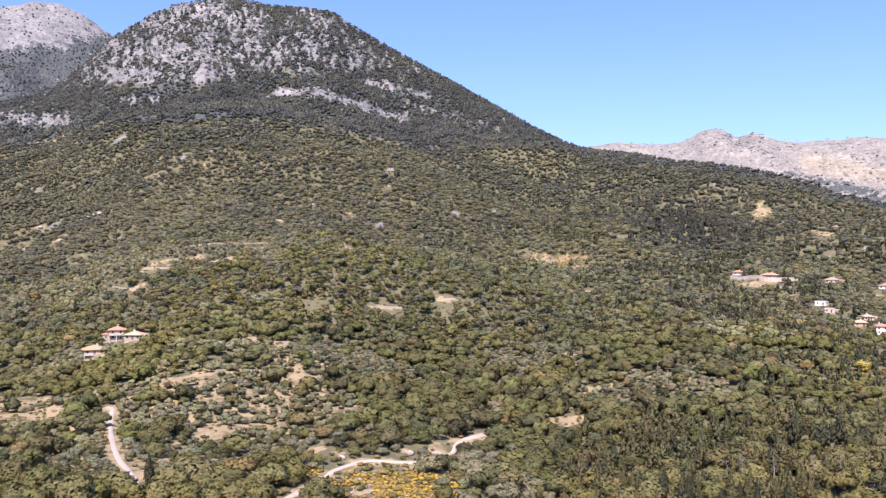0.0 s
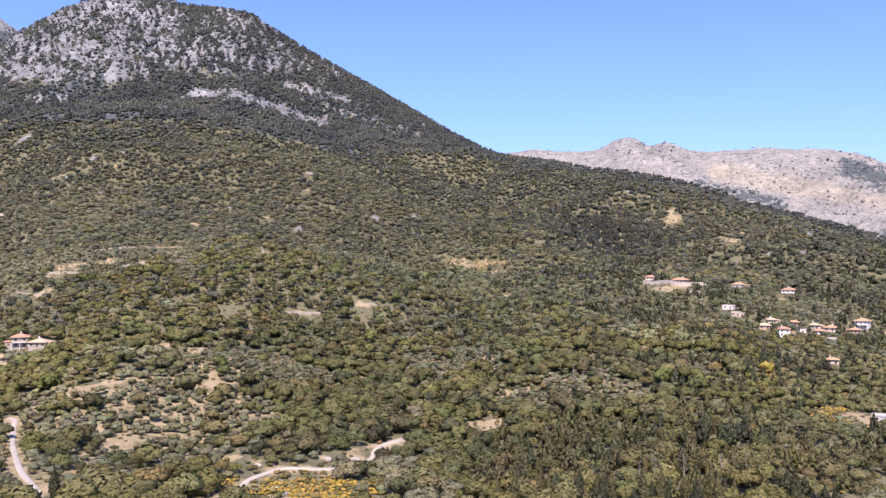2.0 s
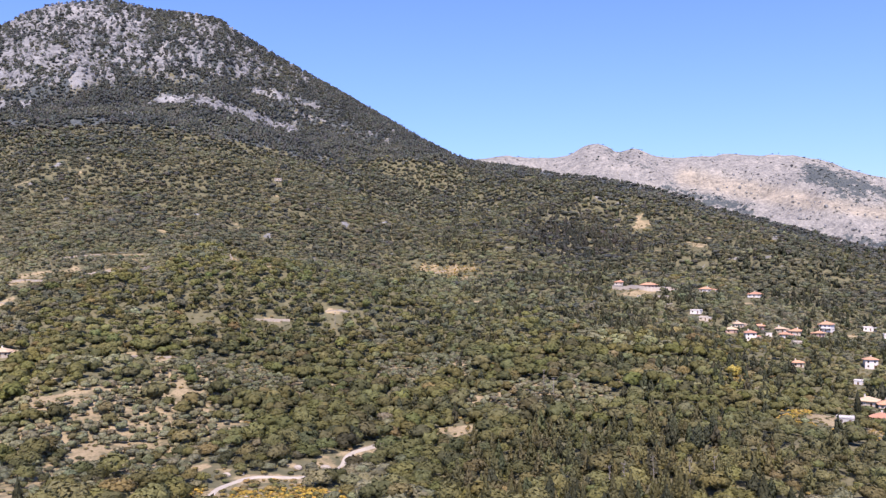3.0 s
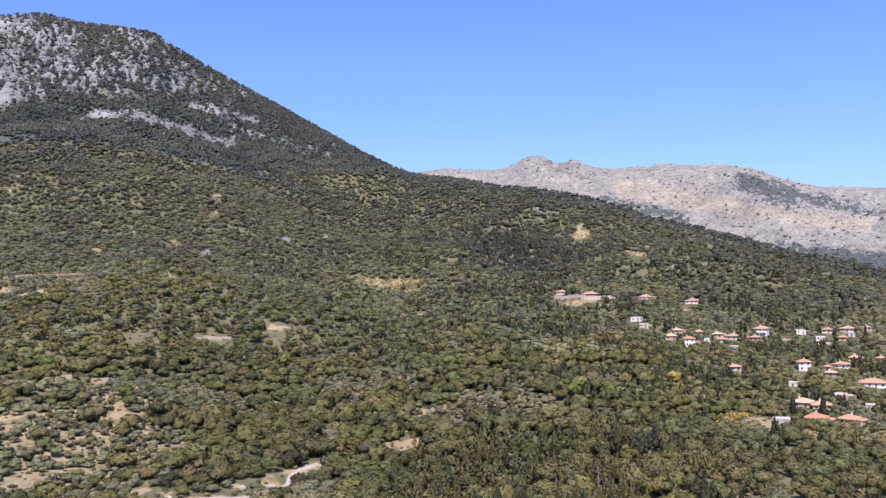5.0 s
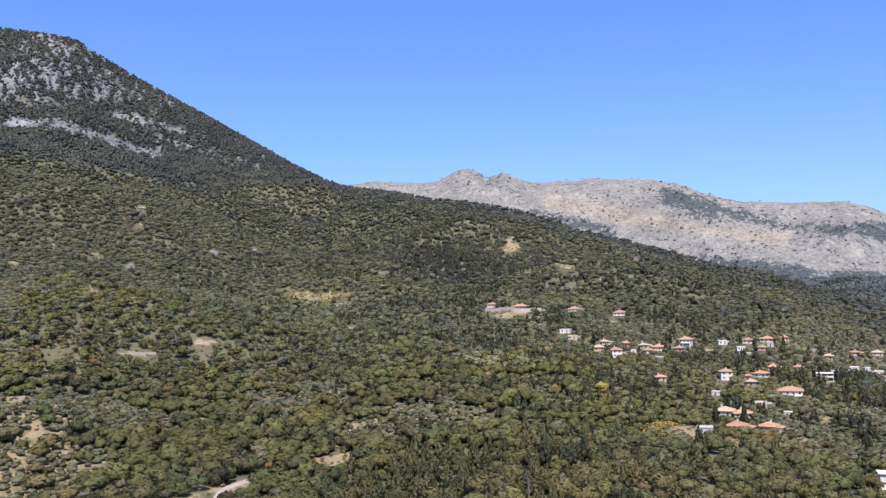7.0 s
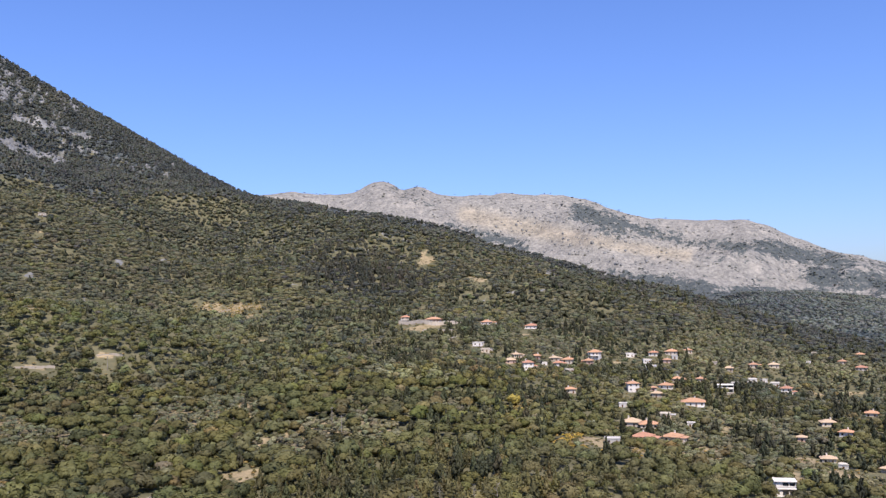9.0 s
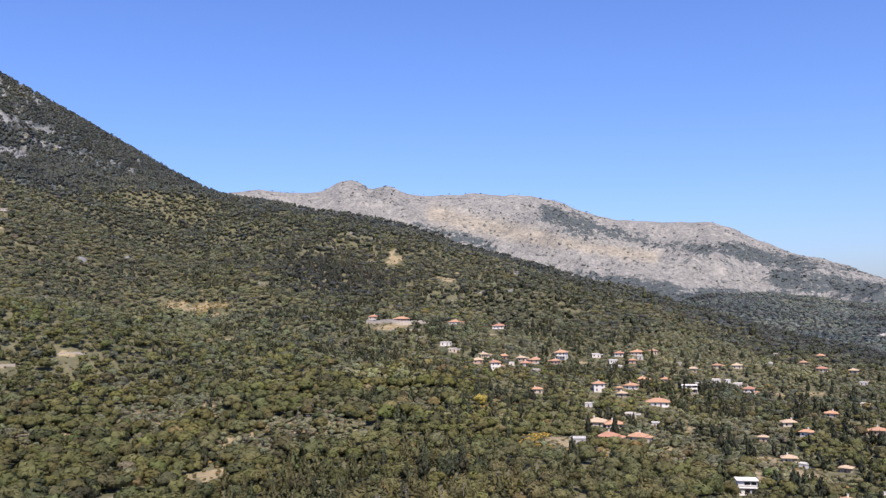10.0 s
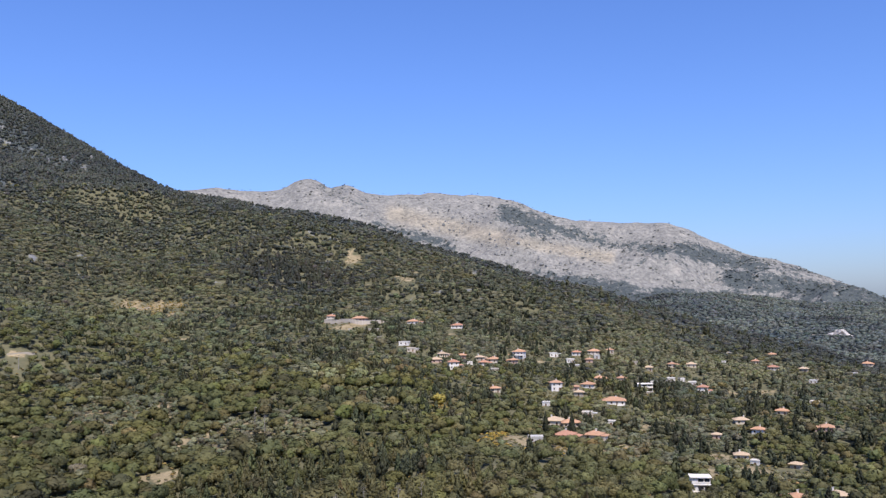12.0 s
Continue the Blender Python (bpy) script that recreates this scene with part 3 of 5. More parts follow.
def house(x, y, w, d, storeys, roof, wall, turn):
    """A village house on the slope: its front looks down the hill."""
    rnd = random.Random(int(x * 31 + y * 7))
    winged = w > 8.5 and rnd.random() < 0.75
    w = w * 0.71 if winged else w
    high = 2.75 * storeys + 0.05
    base = max(float(ground(x, y)), (float(ground(x - w / 3, y - d / 3)) + float(ground(x + w / 3, y + d / 3))) / 2) - 0.6
    tone = {"white": "whitewashed", "cream": "cream plastered", "pink": "pink plastered", "stone": "stone-coloured", "grey": "bare concrete"}[wall]
    cap = {"orange": "an orange tiled hip roof", "red": "a red tiled hip roof", "tan": "a weathered tan tiled roof", "slab": "a flat concrete roof"}[roof]
    ob = new("house")
    ob.matrix_world = pose(x, y, base, 0, 0, turn)
    tagged(ob, f"{'two-storey' if storeys > 1 else 'low'} {tone} house with {cap} among trees", "house", "houses of the hillside village")
    sill = []
    n = max(1, int(w / 3.0))
    for s in range(storeys):
        for k in range(n):
            cx = -w / 2 + w * (k + 0.5) / n
            if s == 0 and k == n // 2:
                sill.append((cx - 0.5, cx + 0.5, 0.0, 2.1, True))
            else:
                sill.append((cx - 0.55, cx + 0.55, 2.75 * s + 0.95, 2.75 * s + 2.2, False))
    part("wall", walls_with_openings(w, d, -0.3, high, [o[:4] for o in sill]), WALLS[wall], ob)
    part("plinth", boxes((-w / 2 - 0.05, -d / 2 - 0.05, -3.2, w / 2 + 0.05, d / 2 + 0.05, -0.31)), WALLS["stone"], ob, "stone-coloured plinth")
    part("floor_slab", boxes((-w / 2 + 0.3, -d / 2 + 0.3, -0.305, w / 2 - 0.3, d / 2 - 0.3, -0.1)), ROOFS["slab"], ob)
    for x0, x1, z0, z1, is_door in sill:
        f = -d / 2 + 0.12
        if is_door:
            part("door", boxes((x0, f, z0, x1, f + 0.06, z1)), TIMBER, ob, "brown wooden door")
            continue
        win = part("window", boxes((x0, f, z0, x0 + 0.09, f + 0.08, z1), (x1 - 0.09, f, z0, x1, f + 0.08, z1), (x0 + 0.09, f, z0, x1 - 0.09, f + 0.08, z0 + 0.09),
                                   (x0 + 0.09, f, z1 - 0.09, x1 - 0.09, f + 0.08, z1), ((x0 + x1) / 2 - 0.04, f, z0 + 0.09, (x0 + x1) / 2 + 0.04, f + 0.08, z1 - 0.09)), TIMBER, ob)
        part("pane", boxes((x0 + 0.09, f + 0.03, z0 + 0.09, x1 - 0.09, f + 0.05, z1 - 0.09)), GLASS, win)
        if w > 7:
            part("sill", boxes((x0 - 0.08, -d / 2 - 0.1, z0 - 0.08, x1 + 0.08, -d / 2 - 0.004, z0)), ROOFS["slab"], ob)
    if w > 6:
        for side in (-1, 1):
            xs = side * (w / 2 + 0.02)
            win = part("window", boxes((min(xs, xs + side * 0.05), -0.55, 0.95, max(xs, xs + side * 0.05), 0.55, 2.15)), TIMBER, ob)
            part("pane", boxes((min(xs + side * 0.052, xs + side * 0.07), -0.45, 1.05, max(xs + side * 0.052, xs + side * 0.07), 0.45, 2.05)), GLASS, win)
    if roof == "slab":
        part("roof", boxes((-w / 2 - 0.25, -d / 2 - 0.25, high, w / 2 + 0.25, d / 2 + 0.25, high + 0.22)), ROOFS["slab"], ob)
        part("parapet", boxes((-w / 2 - 0.1, -d / 2 - 0.1, high + 0.22, w / 2 + 0.1, -d / 2 + 0.08, high + 0.55), (-w / 2 - 0.1, d / 2 - 0.08, high + 0.22, w / 2 + 0.1, d / 2 + 0.1, high + 0.55),
                              (-w / 2 - 0.1, -d / 2 + 0.08, high + 0.22, -w / 2 + 0.08, d / 2 - 0.08, high + 0.55), (w / 2 - 0.08, -d / 2 + 0.08, high + 0.22, w / 2 + 0.1, d / 2 - 0.08, high + 0.55)), WALLS[wall], ob)
    else:
        rise = 0.2 * min(w, d) + 0.3
        part("roof", hip_roof(w, d, high + 0.2, rise), ROOFS[roof], ob)
        if w > 5:
            cx = rnd.uniform(-0.25, 0.25) * w
            chimney = part("chimney", boxes((cx - 0.35, 0.5, high + rise * 0.4, cx + 0.35, 1.1, high + rise + 0.9)), WALLS["white"], ob)
            part("cap", boxes((cx - 0.45, 0.4, high + rise + 0.9, cx + 0.45, 1.2, high + rise + 1.02)), ROOFS["slab"], chimney)
    if winged:
        # a lower wing at one end, set back from the front
        side = rnd.choice((-1, 1))
        ww, wd, wh = w * 0.42, d * 0.7, high - (2.75 if storeys > 1 else 0.55)
        x0, x1 = (w / 2 + 0.004, w / 2 + ww) if side > 0 else (-w / 2 - ww, -w / 2 - 0.004)
        wing = part("wing", boxes((x0, -wd / 2 + 0.4, -3.0, x1, wd / 2 + 0.4, wh)), WALLS[wall if rnd.random() < 0.6 else "cream"], ob)
        bm = hip_roof(ww + 0.1, wd, wh + 0.2, 0.7, 0.35) if roof != "slab" else boxes((-ww / 2 - 0.2, -wd / 2 - 0.2, wh, ww / 2 + 0.2, wd / 2 + 0.2, wh + 0.2))
        bmesh.ops.translate(bm, verts=bm.verts, vec=((x0 + x1) / 2 + side * 0.42, 0.4, 0))
        part("wing_roof", bm, ROOFS[roof], wing)
        mx = (x0 + x1) / 2
        part("window", boxes((mx - 0.5, -wd / 2 + 0.35, wh - 1.9, mx + 0.5, -wd / 2 + 0.396, wh - 0.8)), TIMBER, wing)
    if w > 8 and roof != "tan":
        z = 2.75 * (storeys - 1) - 0.05
        part("terrace", boxes((-w / 2, -d / 2 - 1.8, z - 0.2, w / 2, -d / 2 - 0.003, z)), ROOFS["slab"], ob)
        for cx in np.linspace(-w / 2 + 0.15, w / 2 - 0.15, 3):
            part("pillar", boxes((cx - 0.12, -d / 2 - 1.75, -3.2, cx + 0.12, -d / 2 - 1.5, z - 0.2)), WALLS["white"], ob)
        rail = [(-w / 2, -d / 2 - 1.78, z + 0.85, w / 2, -d / 2 - 1.72, z + 0.92)]
        rail += [(cx - 0.02, -d / 2 - 1.77, z, cx + 0.02, -d / 2 - 1.73, z + 0.85) for cx in np.arange(-w / 2 + 0.05, w / 2, 0.5)]
        part("railing", boxes(*rail), RAIL, ob)
    HOUSE_SPOTS.append((x, y, max(w, d) / 2))
    return ob

def frame_house(x, y, w, d, turn, label):
    """A flat-roofed white house of two storeys: concrete floors on pillars, closed bays above, open bays below."""
    ob = tagged(new("house"), label, "house", "houses of the hillside village")
    ob.matrix_world = pose(x, y, float(ground(x, y)) + 0.3, 0, 0, turn)
    part("plinth", boxes((-w / 2 - 0.1, -d / 2 - 0.1, -3.2, w / 2 + 0.1, d / 2 + 0.1, -0.255)), WALLS["stone"], ob, "stone-coloured plinth")
    for z, over in ((-0.25, 0.0), (2.55, 0.25), (5.35, 0.45)):
        part("floor_slab", boxes((-w / 2 - over, -d / 2 - over - 0.3, z, w / 2 + over, d / 2 + over, z + 0.25)), WALLS["white"], ob)
    for z in (0.0, 2.8):
        for cx in (-w / 2 + 0.17, -w / 6, w / 6, w / 2 - 0.17):
            part("pillar", boxes((cx - 0.15, -d / 2, z, cx + 0.15, -d / 2 + 0.3, z + 2.55)), WALLS["white"], ob)
        part("wall", boxes((-w / 2, d / 2 - 0.25, z, w / 2, d / 2, z + 2.55), (-w / 2, -d / 2 + 0.3, z, -w / 2 + 0.25, d / 2 - 0.25, z + 2.55), (w / 2 - 0.25, -d / 2 + 0.3, z, w / 2, d / 2 - 0.25, z + 2.55)), WALLS["white"], ob)
    x0, x1 = -w / 6 + 0.15, w / 6 - 0.15
    part("wall", boxes((-w / 2 + 0.32, -d / 2 + 0.05, 2.8, -w / 6 - 0.15, -d / 2 + 0.25, 5.35), (-w / 2 + 0.32, -d / 2 + 0.05, 0.0, -w / 6 - 0.15, -d / 2 + 0.25, 2.55)), WALLS["white"], ob)
    for left, right in ((x0, x1), (w / 6 + 0.15, w / 2 - 0.32)):
        part("wall", boxes((left, -d / 2 + 0.05, 2.8, right, -d / 2 + 0.25, 3.7), (left, -d / 2 + 0.05, 4.9, right, -d / 2 + 0.25, 5.35)), WALLS["white"], ob)
        win = part("window", boxes((left, -d / 2 + 0.1, 3.7, left + 0.1, -d / 2 + 0.2, 4.9), (right - 0.1, -d / 2 + 0.1, 3.7, right, -d / 2 + 0.2, 4.9)), TIMBER, ob)
        part("pane", boxes((left + 0.1, -d / 2 + 0.14, 3.7, right - 0.1, -d / 2 + 0.17, 4.9)), GLASS, win)
    rail = [(-w / 2, -d / 2 - 0.28, 3.65, w / 2, -d / 2 - 0.22, 3.72)] + [(cx - 0.02, -d / 2 - 0.27, 2.8, cx + 0.02, -d / 2 - 0.23, 3.65) for cx in np.arange(-w / 2 + 0.05, w / 2, 0.6)]
    part("railing", boxes(*rail), RAIL, ob)
    HOUSE_SPOTS.append((x, y, max(w, d) / 2))


# ---- the houses: x, y, width, depth, storeys, roof, wall, turn ----
house(277.5, 792.1, 8.5, 6.6, 2, "red", "cream", -31)
house(301.3, 777.2, 14.1, 9.5, 1, "orange", "pink", -38)
house(353.7, 767.1, 15.1, 9.5, 1, "orange", "white", -31)
house(383.4, 728.7, 11.0, 8.6, 1, "red", "white", -42)
house(293.8, 655.1, 8.1, 6.3, 1, "slab", "white", -42)
house(292.3, 638.3, 9.3, 7.3, 1, "slab", "cream", -31)
house(315.7, 627.9, 9.3, 7.3, 1, "tan", "cream", -15)
house(301.9, 611.7, 8.6, 6.7, 1, "tan", "pink", -19)
house(307.3, 592, 10.7, 8.3, 2, "red", "white", -21)
house(334.5, 629.6, 7.1, 5.5, 1, "orange", "pink", -40)
house(344.8, 617.1, 9.4, 7.3, 1, "tan", "stone", -31)
house(339.9, 601.9, 9.2, 7.2, 1, "red", "white", -40)
house(354.7, 611.9, 11.4, 8.9, 1, "orange", "cream", -44)
house(372.3, 609.4, 9.0, 7.0, 1, "orange", "pink", -48)
house(387.2, 623.4, 13.3, 9.5, 2, "orange", "white", -45)
house(331.2, 570, 8.8, 6.9, 1, "slab", "stone", -19)
house(288.3, 495.9, 6.4, 5.0, 1, "orange", "cream", -22)
house(329.2, 606.2, 4.5, 3.5, 1, "slab", "white", -21)
house(425, 627.7, 9.6, 7.5, 1, "slab", "white", -27)
house(444, 619.5, 7.1, 5.5, 1, "red", "white", -49)
house(459.2, 614.4, 9.8, 7.6, 1, "orange", "cream", -46)
house(443.2, 599.7, 5.9, 4.6, 1, "orange", "pink", -35)
house(454.8, 604.5, 5.0, 3.9, 1, "slab", "grey", -32)
house(481.1, 620, 6.3, 4.9, 1, "orange", "cream", -29)
house(429, 608, 6.9, 5.4, 1, "slab", "white", -25)
house(422.3, 593, 7.3, 5.7, 1, "slab", "white", -53)
house(522.8, 585.9, 9.1, 7.1, 1, "orange", "cream", -41)
house(542.1, 582.5, 8.3, 6.5, 1, "tan", "cream", -40)
house(484.8, 572.8, 7.1, 5.5, 1, "tan", "stone", -43)
house(482.3, 587.5, 4.5, 3.5, 1, "slab", "cream", -53)
house(395.4, 523.6, 9.8, 7.6, 1, "orange", "cream", -41)
house(367.8, 500, 8.3, 6.5, 1, "orange", "white", -53)
house(338.3, 497.3, 7.6, 5.9, 2, "orange", "white", -22)
house(417.2, 524.1, 5.9, 4.6, 1, "orange", "cream", -29)
house(354, 495.8, 4.5, 3.5, 1, "orange", "pink", -37)
house(346.5, 481.5, 5.9, 4.6, 1, "tan", "stone", -46)
frame_house(416.5, 497.4, 11.5, 8, -34, "white two-storey terraced house with a flat roof")
house(449.2, 525.4, 5.7, 4.4, 1, "slab", "white", -41)
house(485.6, 547.5, 7.9, 6.2, 1, "slab", "white", -32)
house(500.3, 549.6, 5.0, 3.9, 1, "slab", "white", -33)
house(512.9, 550.6, 9.1, 7.1, 1, "slab", "white", -46)
house(496.6, 521.2, 10.4, 8.1, 2, "red", "white", -50)
house(354.8, 454.2, 14.0, 9.5, 1, "orange", "white", -38)
house(315, 430.2, 8.6, 6.7, 1, "slab", "cream", -42)
house(302.6, 456, 4.5, 3.5, 1, "slab", "white", -48)
house(283.8, 419.9, 12.6, 9.5, 1, "tan", "cream", -44)
house(288.5, 410.1, 9.7, 7.6, 1, "orange", "cream", -27)
house(260, 375, 12.2, 9.5, 1, "red", "cream", -53)
house(280.7, 377.8, 11.1, 8.7, 1, "orange", "cream", -55)
house(229.3, 355.8, 7.3, 5.7, 1, "slab", "grey", -31)
house(315.8, 407.5, 4.5, 3.5, 1, "slab", "white", -48)
house(364.8, 373.3, 4.5, 3.5, 1, "tan", "pink", -46)
house(611.7, 613.3, 4.6, 3.6, 1, "slab", "white", -49)
house(681.7, 673.2, 6.4, 5.0, 1, "slab", "cream", -54)
house(402.8, 391.2, 7.9, 6.2, 1, "tan", "cream", -32)
house(391.1, 366.6, 6.5, 5.1, 1, "orange", "white", -60)
house(441.4, 393.4, 7.1, 5.5, 1, "orange", "cream", -54)
house(505, 420.5, 8.9, 6.9, 1, "slab", "cream", -63)
house(430.9, 351.6, 9.9, 7.7, 1, "orange", "pink", -49)
house(619.7, 516.7, 6.5, 5.1, 1, "slab", "white", -61)
house(694, 534.5, 6.7, 5.2, 1, "slab", "white", -60)
house(341.3, 332.1, 6.6, 5.1, 1, "tan", "cream", -40)
frame_house(238, 253.4, 7.2, 5.6, -36, "white two-storey concrete house with open lower bays")
house(265.8, 231.9, 9.0, 7.0, 1, "orange", "cream", -50)
house(297.9, 239.9, 8.6, 6.7, 1, "tan", "cream", -40)
house(344.5, 299.9, 4.8, 3.7, 1, "tan", "stone", -66)
house(330, 311.6, 4.5, 3.5, 1, "slab", "white", -65)
house(870.8, 651.6, 16.2, 9.5, 1, "orange", "cream", -65)
house(729.9, 577.7, 8.8, 6.9, 1, "slab", "white", -46)
house(660.3, 618.7, 9.3, 7.3, 1, "orange", "cream", -46)
house(736.4, 666.7, 8.4, 6.6, 1, "orange", "cream", -60)
house(624.5, 564.8, 9.1, 7.1, 1, "red", "cream", -57)
house(651.2, 553.6, 7.8, 6.1, 1, "tan", "stone", -64)
# next three: whitish walls given the darker stone coat for their balcony shade
house(-198.3, 519, 12.3, 9.5, 2, "red", "stone", 17)
house(-184.2, 510, 13.0, 9.5, 1, "tan", "stone", 1)
house(-201.6, 492.7, 16.2, 9.5, 1, "orange", "stone", 26)
house(-71, 1157.9, 9.3, 7.3, 1, "slab", "stone", 14)


# ---- plants ----
def ball_faces(times_split):
    bm = bmesh.new()
    bmesh.ops.create_icosphere(bm, subdivisions=times_split, radius=1.0)
    tris = np.array([[v.co[:] for v in f.verts] for f in bm.faces])
    bm.free()
    return tris


BALL = {1: ball_faces(1), 2: ball_faces(2), 3: ball_faces(3)}


def ragged(lobes, split, rng, spread=1.45, lift=0.2, tilt=0.45, floor=-0.75, keep=1.0, fill=False):
    """A crown of loose sprays of leaves over several lobes (x, y, z, radius, flatness): each spray is a small leaning face.
    Six numbers a corner: the place, and the outward swell of the crown there."""
    out = []
    for k, (cx, cy, cz, rad, flat) in enumerate(lobes):
        tris = BALL[split].copy()
        mid = tris.mean(1)
        use = (mid[:, 2] > floor) & (rng.random(len(mid)) < keep)
        tris, mid = tris[use], mid[use]
        arms = (tris - mid[:, None]) * (spread * (0.75 + 0.5 * rng.random((len(mid), 1, 1))))
        axis = rng.normal(size=(len(mid), 3)) * tilt
        arms = arms + np.cross(np.repeat(axis[:, None], 3, 1), arms)
        mid = mid * (1 + lift * rng.normal(size=(len(mid), 1)))
        leaves = (mid[:, None] + arms) * rad
        leaves[..., 2] *= flat
        leaves = leaves + np.array((cx, cy, cz))
        swell = (leaves - np.array((cx, cy, cz))) / np.array((1, 1, flat)) / rad + 0.3 * axis[:, None]
        swell = swell / (np.linalg.norm(swell, axis=-1, keepdims=True) + 1e-6)
        heart = leaves.mean(1)
        hidden = np.zeros(len(heart), bool)
        for j, (ox, oy, oz, orad, oflat) in enumerate(lobes):
            if j != k:
                hidden |= (((heart - (ox, oy, oz)) / (1, 1, oflat)) ** 2).sum(1) < (0.72 * orad) ** 2
        out.append(np.concatenate([leaves, swell], -1)[~hidden])
    if fill:
        out.append(ragged([(x, y, z, rad * 0.9, flat) for x, y, z, rad, flat in lobes], 1, rng, 1.2, 0.05, 0.1, -0.3))
    return np.concatenate(out)


def stem(points, radii, sides=5):
    """A tapered bent trunk or limb as triangles."""
    rings = []
    for (px, py, pz), r in zip(points, radii):
        a = np.arange(sides) * 2 * math.pi / sides
        rings.append(np.stack([px + r * np.cos(a), py + r * np.sin(a), np.full(sides, pz)], -1))
    tris = []
    for low, high in zip(rings, rings[1:]):
        for k in range(sides):
            j = (k + 1) % sides
            tris += [(low[k], low[j], high[j]), (low[k], high[j], high[k])]
    return np.array(tris)


def broad_lobes(rng, count, flat):
    """Lobes of a rounded crown about one metre in radius and seated on z = 0."""
    lobes = [(0, 0, 0.75 * flat + 0.25, 0.72, flat)]
    for k in range(count - 1):
        a = 2 * math.pi * (k + 0.7 * rng.random()) / max(count - 1, 1)
        d = 0.42 + 0.22 * rng.random()
        lobes.append((d * math.cos(a), d * math.sin(a), 0.35 + 0.75 * flat * rng.random() + 0.15, 0.36 + 0.2 * rng.random(), flat))
    return lobes


def spire(rng, tiers, around, plump, split, flat, keep=0.8):
    """A conifer one metre high and about one metre in radius: tiers of clumps round a stem, wider below."""
    lobes = []
    for k in range(tiers):
        u = (k + 0.3 * rng.random()) / tiers
        reach = plump(u)
        turn = rng.random() * 6.28
        if around == 1:
            lobes.append((0.2 * reach * math.cos(turn), 0.2 * reach * math.sin(turn), 0.10 + 0.86 * u, reach * (0.85 + 0.3 * rng.random()), flat / tiers / max(reach, 0.1)))
            continue
        for j in range(around):
            a = turn + 2 * math.pi * (j + 0.5 * rng.random()) / around
            o = reach * (0.40 + 0.22 * rng.random())
            lobes.append((o * math.cos(a), o * math.sin(a), 0.08 + 0.86 * u + 0.4 * (rng.random() - 0.5) / tiers, 0.30 * reach + 0.22 * reach * rng.random(), 0.62 * flat / tiers / max(reach * 0.45, 0.05)))
    lobes.append((0, 0, 0.95, 0.12, 0.45))
    return ragged(lobes, split, rng, 1.45, 0.16, 0.45, floor=-0.5, keep=keep)


def cypress_shape(u):
    return (1 - u ** 2.2) * (0.55 + 0.9 * min(u * 4, 1) * 0.5)


def fir_shape(u):
    return 1.0 - 0.93 * u


def templates(kind, level):
    """Several plants of a kind, as triangles for a crown of radius 1 (broad) or height 1 (spire)."""
    out = []
    for k in range(8):
        rng = np.random.default_rng(100 * level + k + {"broad": 0, "olive": 17, "cypress": 31, "fir": 47, "bush": 61}[kind])
        if kind in ("broad", "olive", "bush"):
            flat = {"broad": 0.85, "olive": 0.78, "bush": 0.62}[kind] * (0.9 + 0.25 * rng.random())
            lobes = broad_lobes(rng, {1: 8, 2: 6, 3: 4, 4: 2, 5: 1}[level], flat)
            if level < 3:
                t = ragged(lobes, 4 - level, rng, 1.45, 0.09, 0.28, floor=-0.4, keep=0.42 if level == 1 else 0.85)
                t = np.concatenate([t, ragged(lobes, 2, rng, 0.8, 0.22, 0.6, floor=-0.3, keep=0.3)])
            elif level < 5:
                t = ragged(lobes, 2, rng, 1.35, 0.09, 0.22, floor=-0.2, keep=0.55 if level == 3 else 0.7)
            else:
                t = ragged([(0, 0, 0.5 * flat, 0.95, flat)], 1, rng, 1.25, 0.10, 0.2, floor=-0.1)
        else:
            tiers, around, split = {1: (8, 4, 1), 2: (6, 3, 1), 3: (5, 2, 1), 4: (4, 1, 1), 5: (2, 1, 1)}[level]
            t = spire(rng, tiers, around, cypress_shape if kind == "cypress" else fir_shape, split, 1.7 if kind == "cypress" else 1.45)
        out.append(t)
    return out


